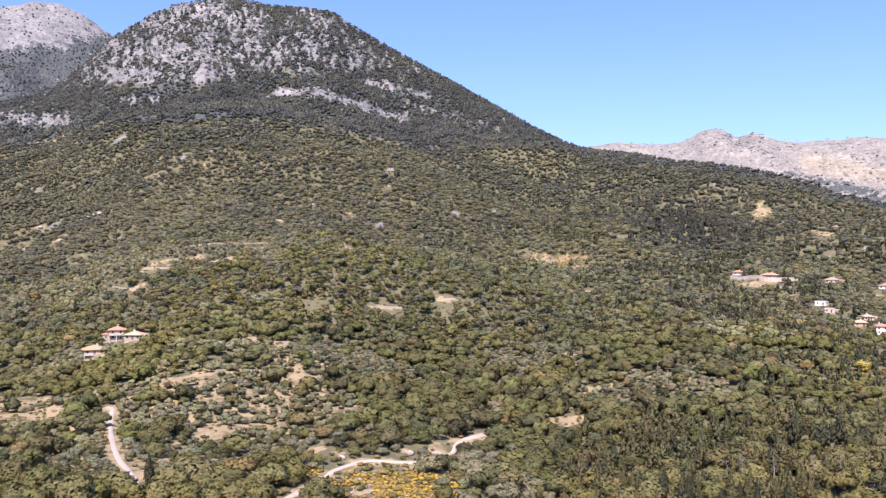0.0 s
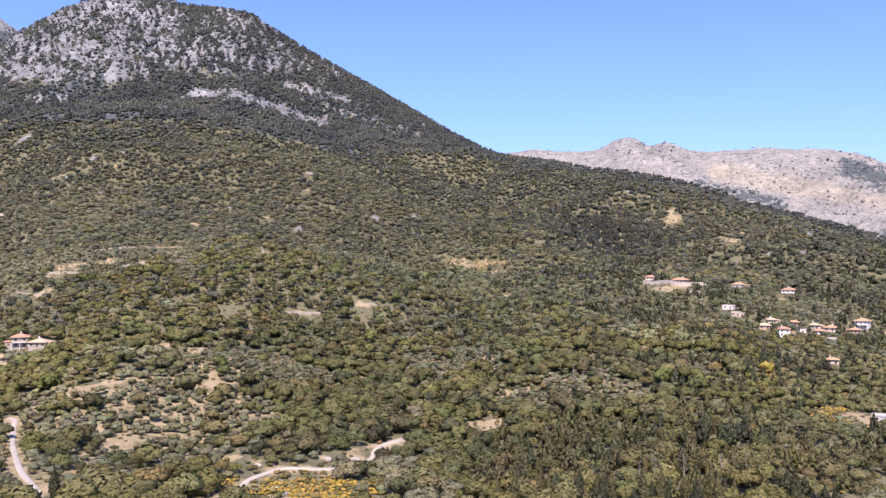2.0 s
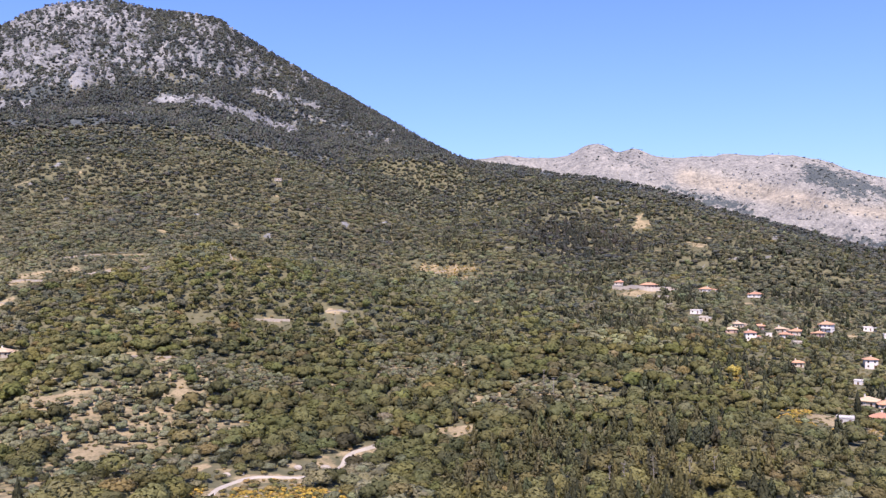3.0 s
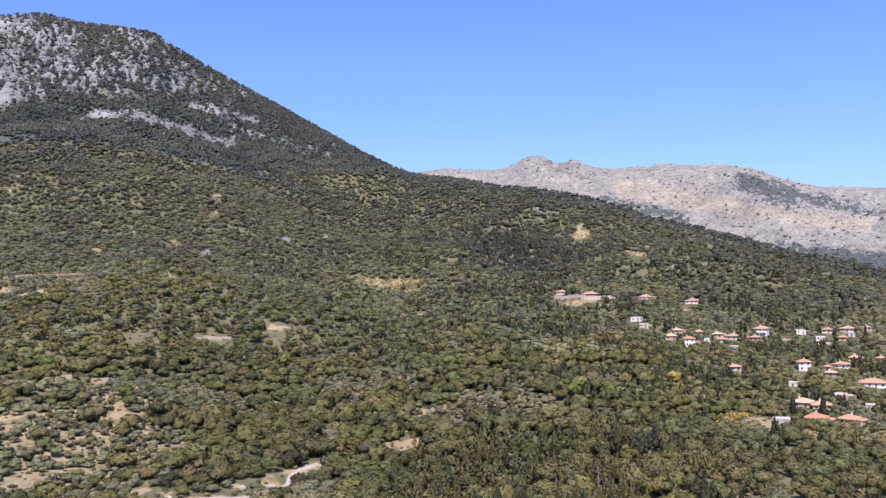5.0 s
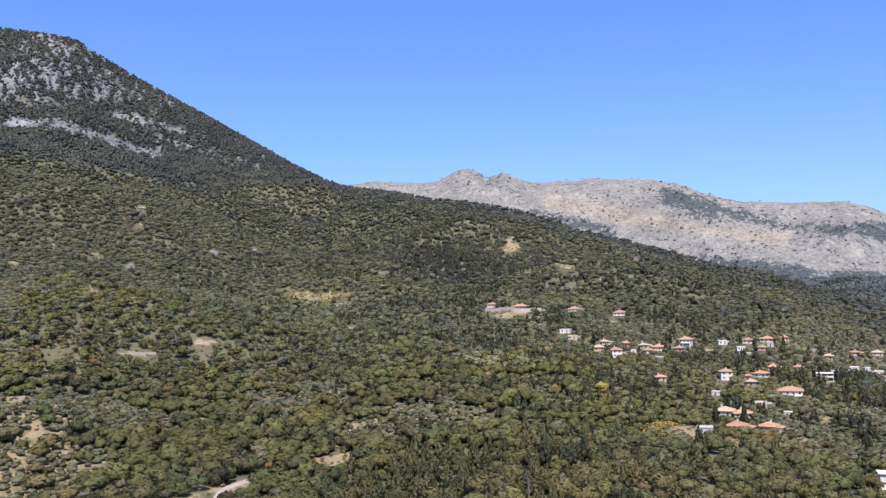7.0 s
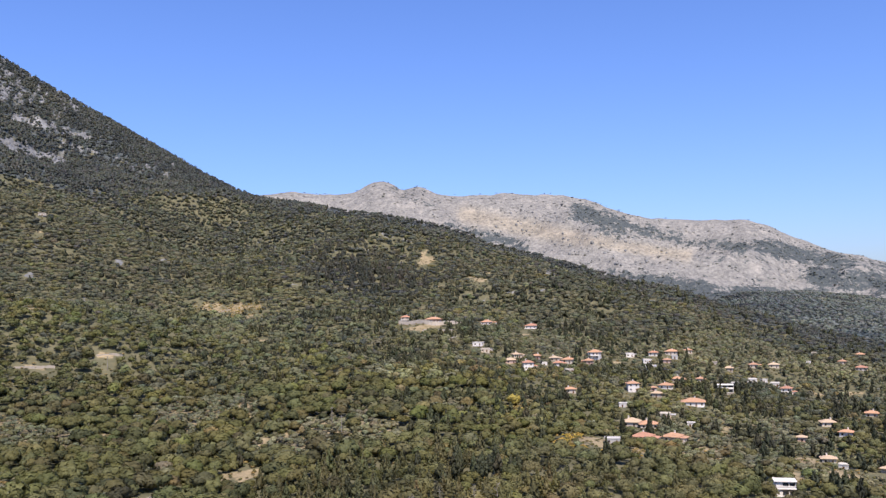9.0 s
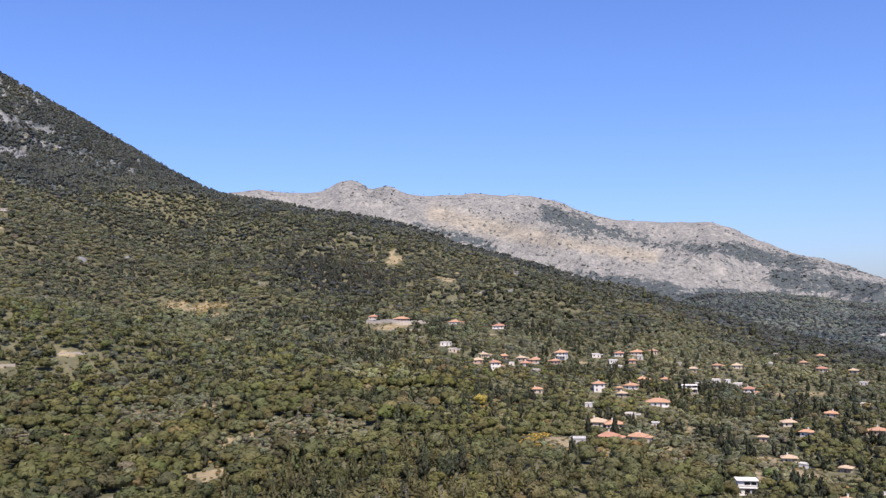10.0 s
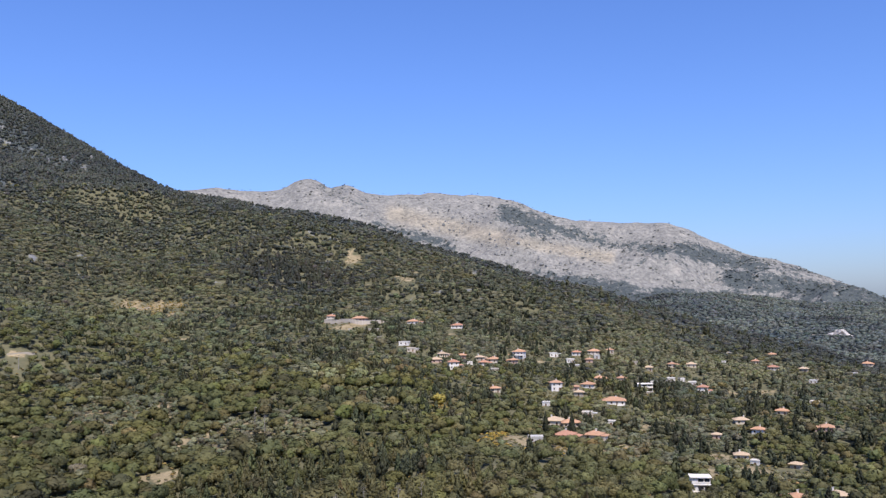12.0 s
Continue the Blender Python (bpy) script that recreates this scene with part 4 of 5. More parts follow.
def planted(name, kind, level, spots, width, height, tint, label, category, sunk=0.2):
    """Many plants joined in one mesh: spots (x, y), half widths, heights and colours, one row a plant."""
    if not len(spots):
        return None
    rng = np.random.default_rng(len(spots))
    shapes = templates(kind, level)
    z = ground(spots[:, 0], spots[:, 1])
    pick = rng.integers(0, len(shapes), len(spots))
    spin = rng.random(len(spots)) * 2 * math.pi
    verts, shades, swells = [], [], []
    for k, shape in enumerate(shapes):
        who = np.where(pick == k)[0]
        if not len(who):
            continue
        flatv, out = shape.reshape(-1, 6)[:, :3], shape.reshape(-1, 6)[:, 3:]
        c, s = np.cos(spin[who])[:, None], np.sin(spin[who])[:, None]
        w, h = width[who][:, None], height[who][:, None]
        stretch = (0.85 + 0.3 * rng.random(len(who)))[:, None]
        px = spots[who, 0][:, None] + w * (c * flatv[:, 0] * stretch - s * flatv[:, 1])
        py = spots[who, 1][:, None] + w * (s * flatv[:, 0] * stretch + c * flatv[:, 1])
        tall = flatv[:, 2] / max(flatv[:, 2].max(), 1e-6)
        pz = z[who][:, None] + h * (tall * (1 - 0.12) + 0.12 * (kind in ("broad", "olive"))) - sunk
        verts.append(np.stack([px, py, pz], -1).reshape(-1, 3))
        swells.append(np.stack([c * out[:, 0] - s * out[:, 1], s * out[:, 0] + c * out[:, 1], np.broadcast_to(out[:, 2], (len(who), len(out)))], -1).reshape(-1, 3))
        shades.append(np.repeat(tint[who], len(flatv), 0))
    verts, shades = np.concatenate(verts), np.concatenate(shades)
    me = raw_mesh(name, verts, np.arange(len(verts)).reshape(-1, 3), LEAVES, True, np.concatenate(swells))
    colours(me, "tint", shades)
    return tagged(new(name, me), label, category, kind="stuff")


def seeds(spacing, r0, r1, az0, az1, seed):
    """Jittered places over a fan of the plan."""
    rng = np.random.default_rng(seed)
    x0, x1 = (r1 if az0 < 0 else r0) * math.sin(radians(az0)), r1 * math.sin(radians(az1))
    xs, ys = np.meshgrid(np.arange(x0 - 20, x1 + 20, spacing), np.arange(r0 * 0.5, r1, spacing * 0.9))
    xs = xs + (np.arange(len(xs)) % 2)[:, None] * spacing / 2
    p = np.stack([xs.ravel(), ys.ravel()], -1)
    p = p + rng.uniform(-0.42, 0.42, p.shape) * spacing
    r, az = np.hypot(*p.T), np.degrees(np.arctan2(p[:, 0], p[:, 1]))
    return p[(r >= r0) & (r < r1) & (az > az0) & (az < az1)], rng


# dry stone terrace walls: both ends and height
TERRACES = [((-51.9, 599.9), (-28.6, 607.9), 1.5), ((-4, 624), (12.7, 627.9), 0.6), ((-119, 505.3), (-110.8, 510.9), 1.6), ((-99.6, 510.9), (-92, 512.3), 1.2), ((-184.8, 673), (-152.8, 670.4), 1.3), ((-148, 658.8), (-138.1, 677), 1.2), ((-140.2, 745.4), (-125.4, 749.3), 1.2), ((-234, 659.9), (-204.5, 650), 1), ((-102.5, 836.2), (-77.3, 686.9), 1.2), ((89.5, 904.3), (123.6, 910.6), 1), ((-242.7, 625.9), (-219.5, 613.5), 1), ((-219.1, 727), (-189.8, 735.6), 0.9)]
RETAINING = [[(269.8, 791.5), (279.3, 776), (293.9, 753.8), (326.4, 764.6)], [(278, 746.5), (287.1, 736.7), (298, 720.6)], [(274.6, 698), (281.5, 695.2), (291.6, 696.3)]]
# tints of the distant kinds are greyed and blued to imitate haze
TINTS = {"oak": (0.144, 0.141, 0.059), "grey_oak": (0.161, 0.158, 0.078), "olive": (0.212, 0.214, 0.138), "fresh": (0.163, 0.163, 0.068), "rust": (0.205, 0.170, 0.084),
         "dark_oak": (0.104, 0.113, 0.102), "garrigue": (0.152, 0.152, 0.106), "cypress": (0.074, 0.080, 0.052), "fir": (0.134, 0.130, 0.068), "dark_fir": (0.072, 0.075, 0.060), "broom": (0.450, 0.330, 0.085), "hazed_far_wood": (0.102, 0.114, 0.113), "straw": (0.325, 0.250, 0.105), "broom_flower": (0.46, 0.385, 0.12),
         "shade_oak": (0.099, 0.100, 0.051), "hill_oak": (0.142, 0.148, 0.103), "hill_fresh": (0.178, 0.185, 0.110), "hazed_hill_wood": (0.155, 0.176, 0.168)}


def tints(names, rng, spread=0.115):
    base = np.array([TINTS[n] for n in names])
    return base * (1 + spread * rng.normal(size=(len(base), 1))).clip(0.5, 1.6) * (1 + 0.04 * rng.normal(size=base.shape))


def open_ground(p, rng):
    """Which places are free for a tree: off the roads, clearings and houses."""
    x, y = p.T
    r = np.hypot(x, y)
    free = inside(x, y, CLEARINGS) < 0.6
    for ahead in (6, 11, 17):
        free &= (inside(x * (1 + ahead / r), y * (1 + ahead / r), CLEARINGS) < 0.55) | (r > 1150) | ((ahead > 12) & (r < 520))
    for line, side in ((TRACK_A, 3.4), (TRACK_B, 3.4)):
        # keep the near verge of a track low and open
        free &= (from_line(x, y, line) > side) & (from_line(x * (1 + 7 / r), y * (1 + 7 / r), line) > side - 0.8) & (from_line(x * (1 + 12 / r), y * (1 + 12 / r), line) > side - 2.2)
    for a, b, high in TERRACES:
        free &= (from_line(x, y, (a, b)) > 2.5) & (from_line(x * (1 + 7 / r), y * (1 + 7 / r), (a, b)) > 3.5) & ((from_line(x * (1 + 14 / r), y * (1 + 14 / r), (a, b)) > 3.5) | (high < 1.5))
    for ahead in (0, 5, 10, 15):
        free &= np.hypot(x * (1 + ahead / r) - 221.4, y * (1 + ahead / r) - 445.8) > 5.5
    for line in RETAINING:
        free &= (from_line(x, y, line) > 3) & (from_line(x * (1 + 7 / r), y * (1 + 7 / r), line) > 4)
    for hx, hy, half in HOUSE_SPOTS:
        d = math.hypot(hx, hy)
        free &= np.hypot(x - hx, y - hy) > half + 1.8
        for ahead in (half + 3, half + 8, half + 13):
            free &= np.hypot(x - hx * (1 - ahead / d), y - hy * (1 - ahead / d)) > half * 0.85 + 1.2
    return free


def kinds_at(p, rng):
    """The kind of plant that grows at each place."""
    x, y = p.T
    r, az = np.hypot(x, y), np.degrees(np.arctan2(x, y))
    dice = rng.random(len(p))
    olive_bias = patchy(x, y, 70, 81) * 0.6 + patchy(x, y, 25, 82) * 0.4
    names = np.where(olive_bias > 0.66, "olive", np.where(patchy(x, y, 48, 83) > 0.55, "grey_oak", "oak")).astype(object)
    names[(patchy(x, y, 60, 84) > 0.56) & (dice < 0.75) & (r < 820)] = "fresh"
    names[(dice > 0.968) & (r < 760)] = "rust"
    names[(dice > 0.94) & (dice <= 0.97)] = "fresh"
    names[(dice < 0.05)] = "grey_oak"
    rise = np.degrees(np.arctan2(ground(x, y) - EYE_Z, r))
    # the belt's dark oaks, greyed and lifted in colour to imitate haze
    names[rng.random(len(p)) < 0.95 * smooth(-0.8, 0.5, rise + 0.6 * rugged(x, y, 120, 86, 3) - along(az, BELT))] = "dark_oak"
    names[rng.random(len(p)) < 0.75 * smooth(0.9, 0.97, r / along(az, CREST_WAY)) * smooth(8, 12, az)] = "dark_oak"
    # grey scrub, its greyness raised to imitate haze on the far slope
    names[rng.random(len(p)) < 0.46 * smooth(620, 950, r) * smooth(8.2, 6.0, rise) * smooth(10, 2, az) * (0.4 + 1.0 * patchy(x, y, 130, 87))] = "garrigue"
    names[rng.random(len(p)) < 0.22 * smooth(600, 800, r) * smooth(6, 14, az) * smooth(0.2, 0.5, patchy(x, y, 90, 89))] = "dark_oak"
    names[(rng.random(len(p)) < 0.16) & (r < 620)] = "shade_oak"
    # oaks farther off take the bluer tints, haze put into leaf colour
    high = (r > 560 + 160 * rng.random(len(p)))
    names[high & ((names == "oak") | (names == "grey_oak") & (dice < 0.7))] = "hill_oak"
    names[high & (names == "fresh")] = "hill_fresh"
    names[rng.random(len(p)) < 0.7 * np.exp(-(((x + 5) / 125) ** 2 + ((y - 690) / 105) ** 2))] = "fresh"
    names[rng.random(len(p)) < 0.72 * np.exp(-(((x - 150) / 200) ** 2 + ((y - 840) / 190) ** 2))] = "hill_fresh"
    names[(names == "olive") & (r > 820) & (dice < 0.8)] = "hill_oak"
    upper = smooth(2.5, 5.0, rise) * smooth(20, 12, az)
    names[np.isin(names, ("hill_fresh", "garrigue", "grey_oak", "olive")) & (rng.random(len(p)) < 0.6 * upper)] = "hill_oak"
    names[rng.random(len(p)) < 0.16 * upper] = "dark_oak"
    names[(names == "fresh") & (az > 8) & (r < 480) & (rng.random(len(p)) < 0.75)] = "shade_oak"
    grove = inside(x, y, GROVES) > 0.3
    names[grove & (dice < 0.90)] = "grove"
    names[(names == "shade_oak") & (az > 20) & (rng.random(len(p)) < 0.7)] = "oak"
    names[(names == "dark_oak") & (az > 20) & (r < 900) & (rng.random(len(p)) < 0.6)] = "grey_oak"
    names[np.isin(names, ("oak", "shade_oak", "fresh")) & (az > 27) & (r < 620) & (rng.random(len(p)) < 0.55)] = "grey_oak"
    village = smooth(16, 24, az) * smooth(380, 430, r) * (1 - smooth(760, 900, r))
    stand = patchy(x, y, 38, 85)
    names[rng.random(len(p)) < village * (0.03 + 0.36 * smooth(0.60, 0.72, stand))] = "cypress"
    firs = smooth(6, 13, az) * (1 - 0.8 * smooth(19, 29, az)) * (1 - smooth(33, 42, az)) * (1 - smooth(310, 430, r))
    names[(firs > 0.4) & (names == "olive") & ~grove] = "oak"
    names[rng.random(len(p)) < firs * (0.42 + 0.5 * smooth(0.4, 0.6, stand))] = "fir"
    lone = (0.035 * smooth(0, 12, az) + 0.085 * smooth(600, 700, r) * smooth(-6, 2, az) + 0.42 * smooth(0.70, 0.78, patchy(x, y, 34, 88)) * smooth(2, 10, az)) * (1 - 0.6 * smooth(950, 1400, r))
    names[(rng.random(len(p)) < lone) & ~grove] = "cypress"
    dark = np.exp(-(((x - 305) / 72) ** 2 + ((y - 1030) / 75) ** 2))
    names[rng.random(len(p)) < 1.4 * dark] = "dark_oak"
    names[rng.random(len(p)) < 0.95 * dark] = "dark_fir"
    return names, grove


def wood(level, spacing, r0, r1, az0, az1, seed, size):
    p, rng = seeds(spacing, r0, r1, az0, az1, seed)
    az = np.degrees(np.arctan2(p[:, 0], p[:, 1]))
    r = np.hypot(*p.T)
    p = p[(r < along(az, CREST_WAY) * 1.01) & open_ground(p, rng)]
    names, grove = kinds_at(p, rng)
    broom = inside(p[:, 0], p[:, 1], BROOM) > 0.3
    gaps = patchy(p[:, 0], p[:, 1], 17, 91) * 0.6 + patchy(p[:, 0], p[:, 1], 45, 92) * 0.4
    keep = ~((inside(p[:, 0], p[:, 1], BROOM_EDGE) > 0.3)) & (rng.random(len(p)) < np.where(grove, 0.9, 0.97)) & ((gaps < 0.855) | grove) & ~broom
    rock = cover(p[:, 0], p[:, 1])[1]
    r, az = np.hypot(*p.T), np.degrees(np.arctan2(p[:, 0], p[:, 1]))
    rise = np.degrees(np.arctan2(ground(p[:, 0], p[:, 1]) - EYE_Z, r))
    high_wood = (rise > along(az, BELT)) & (r > 1380)
    keep &= np.where(high_wood, (face_wood(az, rise) > 0) & (rng.random(len(p)) < 0.55), rng.random(len(p)) > 1.25 * rock)
    return p[keep], names[keep], grove[keep], rng


NEAREST = []      # the plants that the camera sees from nearest, built one by one below
for level, spacing, r0, r1, seed in ((1, 6.2, 226, 350, 1), (2, 6.2, 350, 560, 2), (3, 5.8, 560, 850, 4), (4, 6.2, 850, 1200, 3), (5, 5.8, 1200, 2350, 5)):
    spots, names, grove, rng = wood(level, spacing, r0, r1, -30, 57, seed, 1)
    dice = rng.random(len(spots))
    slim = 1 - (0.24 if level < 4 else 0.0) * smooth(21, 28, np.degrees(np.arctan2(spots[:, 0], spots[:, 1])))
    scale = slim * spacing * (0.40 + 0.46 * dice ** 1.9 if level < 4 else 0.46 + 0.40 * dice ** 1.6)
    for kind, kinds, label, cat in (("broad", ("oak", "grey_oak", "fresh", "rust", "dark_oak", "shade_oak", "garrigue", "hill_oak", "hill_fresh"), "dense green oak and scrub woodland covering the slope", "woodland"),
                                    ("olive", ("olive",), "grey-green olive trees on thin tan soil", "olive grove"),
                                    ("cypress", ("cypress",), "slender dark green cypresses among the village houses", "cypress trees"),
                                    ("fir", ("fir", "dark_fir"), "dark green conifers with drooping tiers", "conifers")):
        mine = np.isin(names, kinds)
        q, n, s, g = spots[mine], names[mine], scale[mine], grove[mine]
        tall = {"broad": 1.55, "olive": 1.35, "cypress": 1.0, "fir": 1.0}[kind]
        half = s * 0.9 if kind == "olive" else s
        high = half * tall * (0.85 + 0.4 * rng.random(len(q)))
        if level > 3 and kind == "broad":
            high = high * 0.72
        if kind in ("cypress", "fir"):
            high = (9.0 if kind == "cypress" else 9.5) * (0.6 + 0.7 * rng.random(len(q)))
            half = high * (0.22 if kind == "cypress" else 0.25) * (0.8 + 0.4 * rng.random(len(q)))
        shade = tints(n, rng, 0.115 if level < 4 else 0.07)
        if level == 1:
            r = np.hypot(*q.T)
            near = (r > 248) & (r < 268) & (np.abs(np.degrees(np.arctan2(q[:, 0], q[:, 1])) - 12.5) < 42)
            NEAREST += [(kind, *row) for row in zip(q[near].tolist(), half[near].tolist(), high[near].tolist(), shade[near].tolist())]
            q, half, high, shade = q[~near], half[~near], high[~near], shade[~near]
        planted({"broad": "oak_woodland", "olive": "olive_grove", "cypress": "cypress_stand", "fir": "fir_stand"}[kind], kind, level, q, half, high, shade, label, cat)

# olive groves: small round trees in loose rows over thin soil
for level, r0, r1, seed in ((1, 230, 330, 31), (2, 330, 480, 32), (3, 480, 620, 33), (4, 620, 1000, 34)):
    spots, rng = seeds(4.5, r0, r1, -30, 57, seed)
    spots = spots[(inside(spots[:, 0], spots[:, 1], GROVES) > 0.3) & open_ground(spots, rng) & (rng.random(len(spots)) < (0.80 if r0 < 480 else 0.96))]
    half = (1.45 + 1.0 * rng.random(len(spots)) ** 1.4) * (1.0 if r0 < 480 else 1.2)
    n = np.where(rng.random(len(spots)) < 0.80, "olive", np.where(rng.random(len(spots)) < 0.5, "grey_oak", "shade_oak"))
    planted("olive_grove", "olive", level, spots, half, half * (1.3 + 0.5 * rng.random(len(spots))), tints(n, rng, 0.15), "grey-green olive trees on thin tan soil", "olive grove")

# low scrub in the gaps of the nearer slope
spots, rng = seeds(4.2, 230, 1150, -30, 57, 9)
bare = inside(spots[:, 0], spots[:, 1], CLEARINGS) > 0.4
lone = rng.random(len(spots)) < np.where(bare, 0.5, np.where(open_ground(spots, rng), 0.4 * (np.hypot(*spots.T) < 620), 0.9))
for line in (TRACK_A, TRACK_B):
    lone &= from_line(spots[:, 0], spots[:, 1], line) > 2.2
for hx, hy, half in HOUSE_SPOTS:
    lone &= np.hypot(spots[:, 0] - hx, spots[:, 1] - hy) > half + 2.5
spots = spots[lone]
n = np.where(rng.random(len(spots)) < 0.22, "straw", np.where(rng.random(len(spots)) < 0.2, "rust", np.where(rng.random(len(spots)) < 0.5, "grey_oak", "oak")))
half = (0.7 + 0.8 * rng.random(len(spots))) * (1 + 0.5 * smooth(330, 280, np.hypot(*spots.T)))
planted("scrub", "bush", 4, spots, half, half * 1.1, tints(n, rng), "low dry scrub and grass tufts between the trees", "scrub", 0.1)
spots, rng = seeds(1.55, 235, 460, -12, 40, 10)
spots = spots[(inside(spots[:, 0], spots[:, 1], BROOM + BROOM_EDGE) > 0.25) & open_ground(spots, rng)]
n = np.where(rng.random(len(spots)) < 0.76, "broom", np.where(rng.random(len(spots)) < 0.5, "fresh", "straw"))
half = 0.5 + 0.7 * rng.random(len(spots))
planted("broom_scrub", "bush", 4, spots, half, half * 1.1, tints(n, rng), "yellow flowering broom bushes on a dry slope", "broom", 0.1)
spots, rng = seeds(2.6, 460, 960, -6, 30, 16)
spots = spots[inside(spots[:, 0], spots[:, 1], BROOM) > 0.25]
half = 0.6 + 0.9 * rng.random(len(spots))
planted("straw_scrub", "bush", 4, spots, half, half * 0.9, tints(np.where(rng.random(len(spots)) < 0.7, "straw", "broom"), rng), "dry yellow grass and scrub on an abandoned terrace", "scrub", 0.1)


def crags(name, spots, size, label):
    """Outcrops of limestone: blunt broken lumps joined in one mesh."""
    rng = np.random.default_rng(len(spots))
    lump = BALL[1][BALL[1].mean(1)[:, 2] > -0.3]
    corners, which = np.unique(lump.reshape(-1, 3).round(4), axis=0, return_inverse=True)
    shake = 1 + 0.35 * (rng.random((len(spots), len(corners), 1)) - 0.5)
    v = corners[None] * shake * size[:, None, None] * (1.0, 1.0, 1.0) * (0.7 + 0.7 * rng.random((len(spots), 1, 3)))
    v = v + np.stack([spots[:, 0], spots[:, 1], ground(spots[:, 0], spots[:, 1])], -1)[:, None]
    faces = (which.reshape(1, -1, 3) + len(corners) * np.arange(len(spots))[:, None, None]).reshape(-1, 3)
    return tagged(new(name, raw_mesh(name, v.reshape(-1, 3), faces, CRAG)), label, "rock", kind="stuff")


spots, rng = seeds(8.0, 1380, 2470, -31, 12, 17)
az, r = np.degrees(np.arctan2(spots[:, 0], spots[:, 1])), np.hypot(*spots.T)
rise = np.degrees(np.arctan2(ground(spots[:, 0], spots[:, 1]) - EYE_Z, r))
spots = spots[(r < along(az, CREST_WAY) * 1.004) & (face_wood(az, rise) < -0.03) & (rise > along(az, BELT)) & (rng.random(len(spots)) < 0.42)]
crags("mountain_crags", spots, 2.2 + 3.2 * rng.random(len(spots)) ** 2, "pale broken limestone crags on the mountain face")
spots, rng = seeds(26.0, 2750, 4060, 7, 57, 18)
soil, rock, shrub = cover(spots[:, 0], spots[:, 1])
spots = spots[(rock > 0.5) & (rng.random(len(spots)) < 0.75 - 0.9 * shrub) & (patchy(spots[:, 0], spots[:, 1], 150, 19) > 0.60)]
crags("range_crags", spots, 3.0 + 6.0 * rng.random(len(spots)) ** 3, "pale limestone outcrops over the far bare range")

# dark conifers over the rocky upper mountain, haze mixed into their tint
spots, rng = seeds(5.6, 1380, 2480, -31, 14, 12)
x, y = spots.T
az, r = np.degrees(np.arctan2(x, y)), np.hypot(x, y)
rise = np.degrees(np.arctan2(ground(x, y) - EYE_Z, r))
keep = (r < along(az, CREST_WAY) * 1.005) & (face_wood(az, rise) + 0.13 * rng.normal(size=len(spots)) > 0) & (rise > along(az, BELT) + 0.5 * rng.random(len(spots)))
spots = spots[keep]
tall = 4.5 + 4.0 * rng.random(len(spots)) ** 1.5
low = rng.random(len(spots)) < 0.55
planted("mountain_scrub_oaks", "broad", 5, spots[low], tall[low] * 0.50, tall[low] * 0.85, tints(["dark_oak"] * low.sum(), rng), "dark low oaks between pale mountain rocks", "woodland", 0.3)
spots, tall = spots[~low], tall[~low]
planted("mountain_firs", "fir", 5, spots, tall * 0.34, tall * 1.3, tints(["hazed_far_wood"] * len(spots), rng), "dark scattered firs on pale mountain rock", "conifers", 0.3)
# scattered firs on the range behind the mountain, blued in tint as by haze
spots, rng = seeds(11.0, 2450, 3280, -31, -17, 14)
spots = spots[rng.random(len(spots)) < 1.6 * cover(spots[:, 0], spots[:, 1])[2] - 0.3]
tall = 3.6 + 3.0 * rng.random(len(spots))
planted("range_firs", "broad", 5, spots, tall * 0.55, tall, tints(["hazed_far_wood"] * len(spots), rng), "dark firs scattered over a rocky grey range", "conifers", 0.3)
# low dark bushes in the clefts of the far range, tint paled for haze
spots, rng = seeds(13.0, 2500, 4350, 7, 57, 15)
soil, rock, shrub = cover(spots[:, 0], spots[:, 1])
spots = spots[(rock > 0.5) & (rng.random(len(spots)) < 0.03 + 1.5 * shrub ** 1.6 * patchy(spots[:, 0], spots[:, 1], 60, 99))]
tall = 2.6 + 4.4 * rng.random(len(spots)) ** 2
planted("range_scrub", "bush", 5, spots, tall, tall * 0.7, tints(["hazed_hill_wood"] * len(spots), rng), "dark bushes scattered over pale far mountain rock", "scrub", 0.3)
# woods on the low hills behind the ridge, tint paled and blued for haze
spots, rng = seeds(9.4, 1100, 2600, 36, 57, 13)
spots = spots[np.hypot(*spots.T) > 1.02 * along(np.degrees(np.arctan2(spots[:, 0], spots[:, 1])), CREST_WAY)]
spots = spots[inside(spots[:, 0], spots[:, 1], QUARRY) < 0.3]
tall = 4.2 + 4.6 * rng.random(len(spots)) ** 1.5
planted("far_woods", "broad", 5, spots, tall * 0.72, tall * 0.8, tints(np.where(patchy(spots[:, 0], spots[:, 1], 90, 98) > 0.30, "hazed_hill_wood", "hazed_far_wood"), rng, 0.18), "dark woods on the low hills beyond the ridge", "woodland", 0.3)


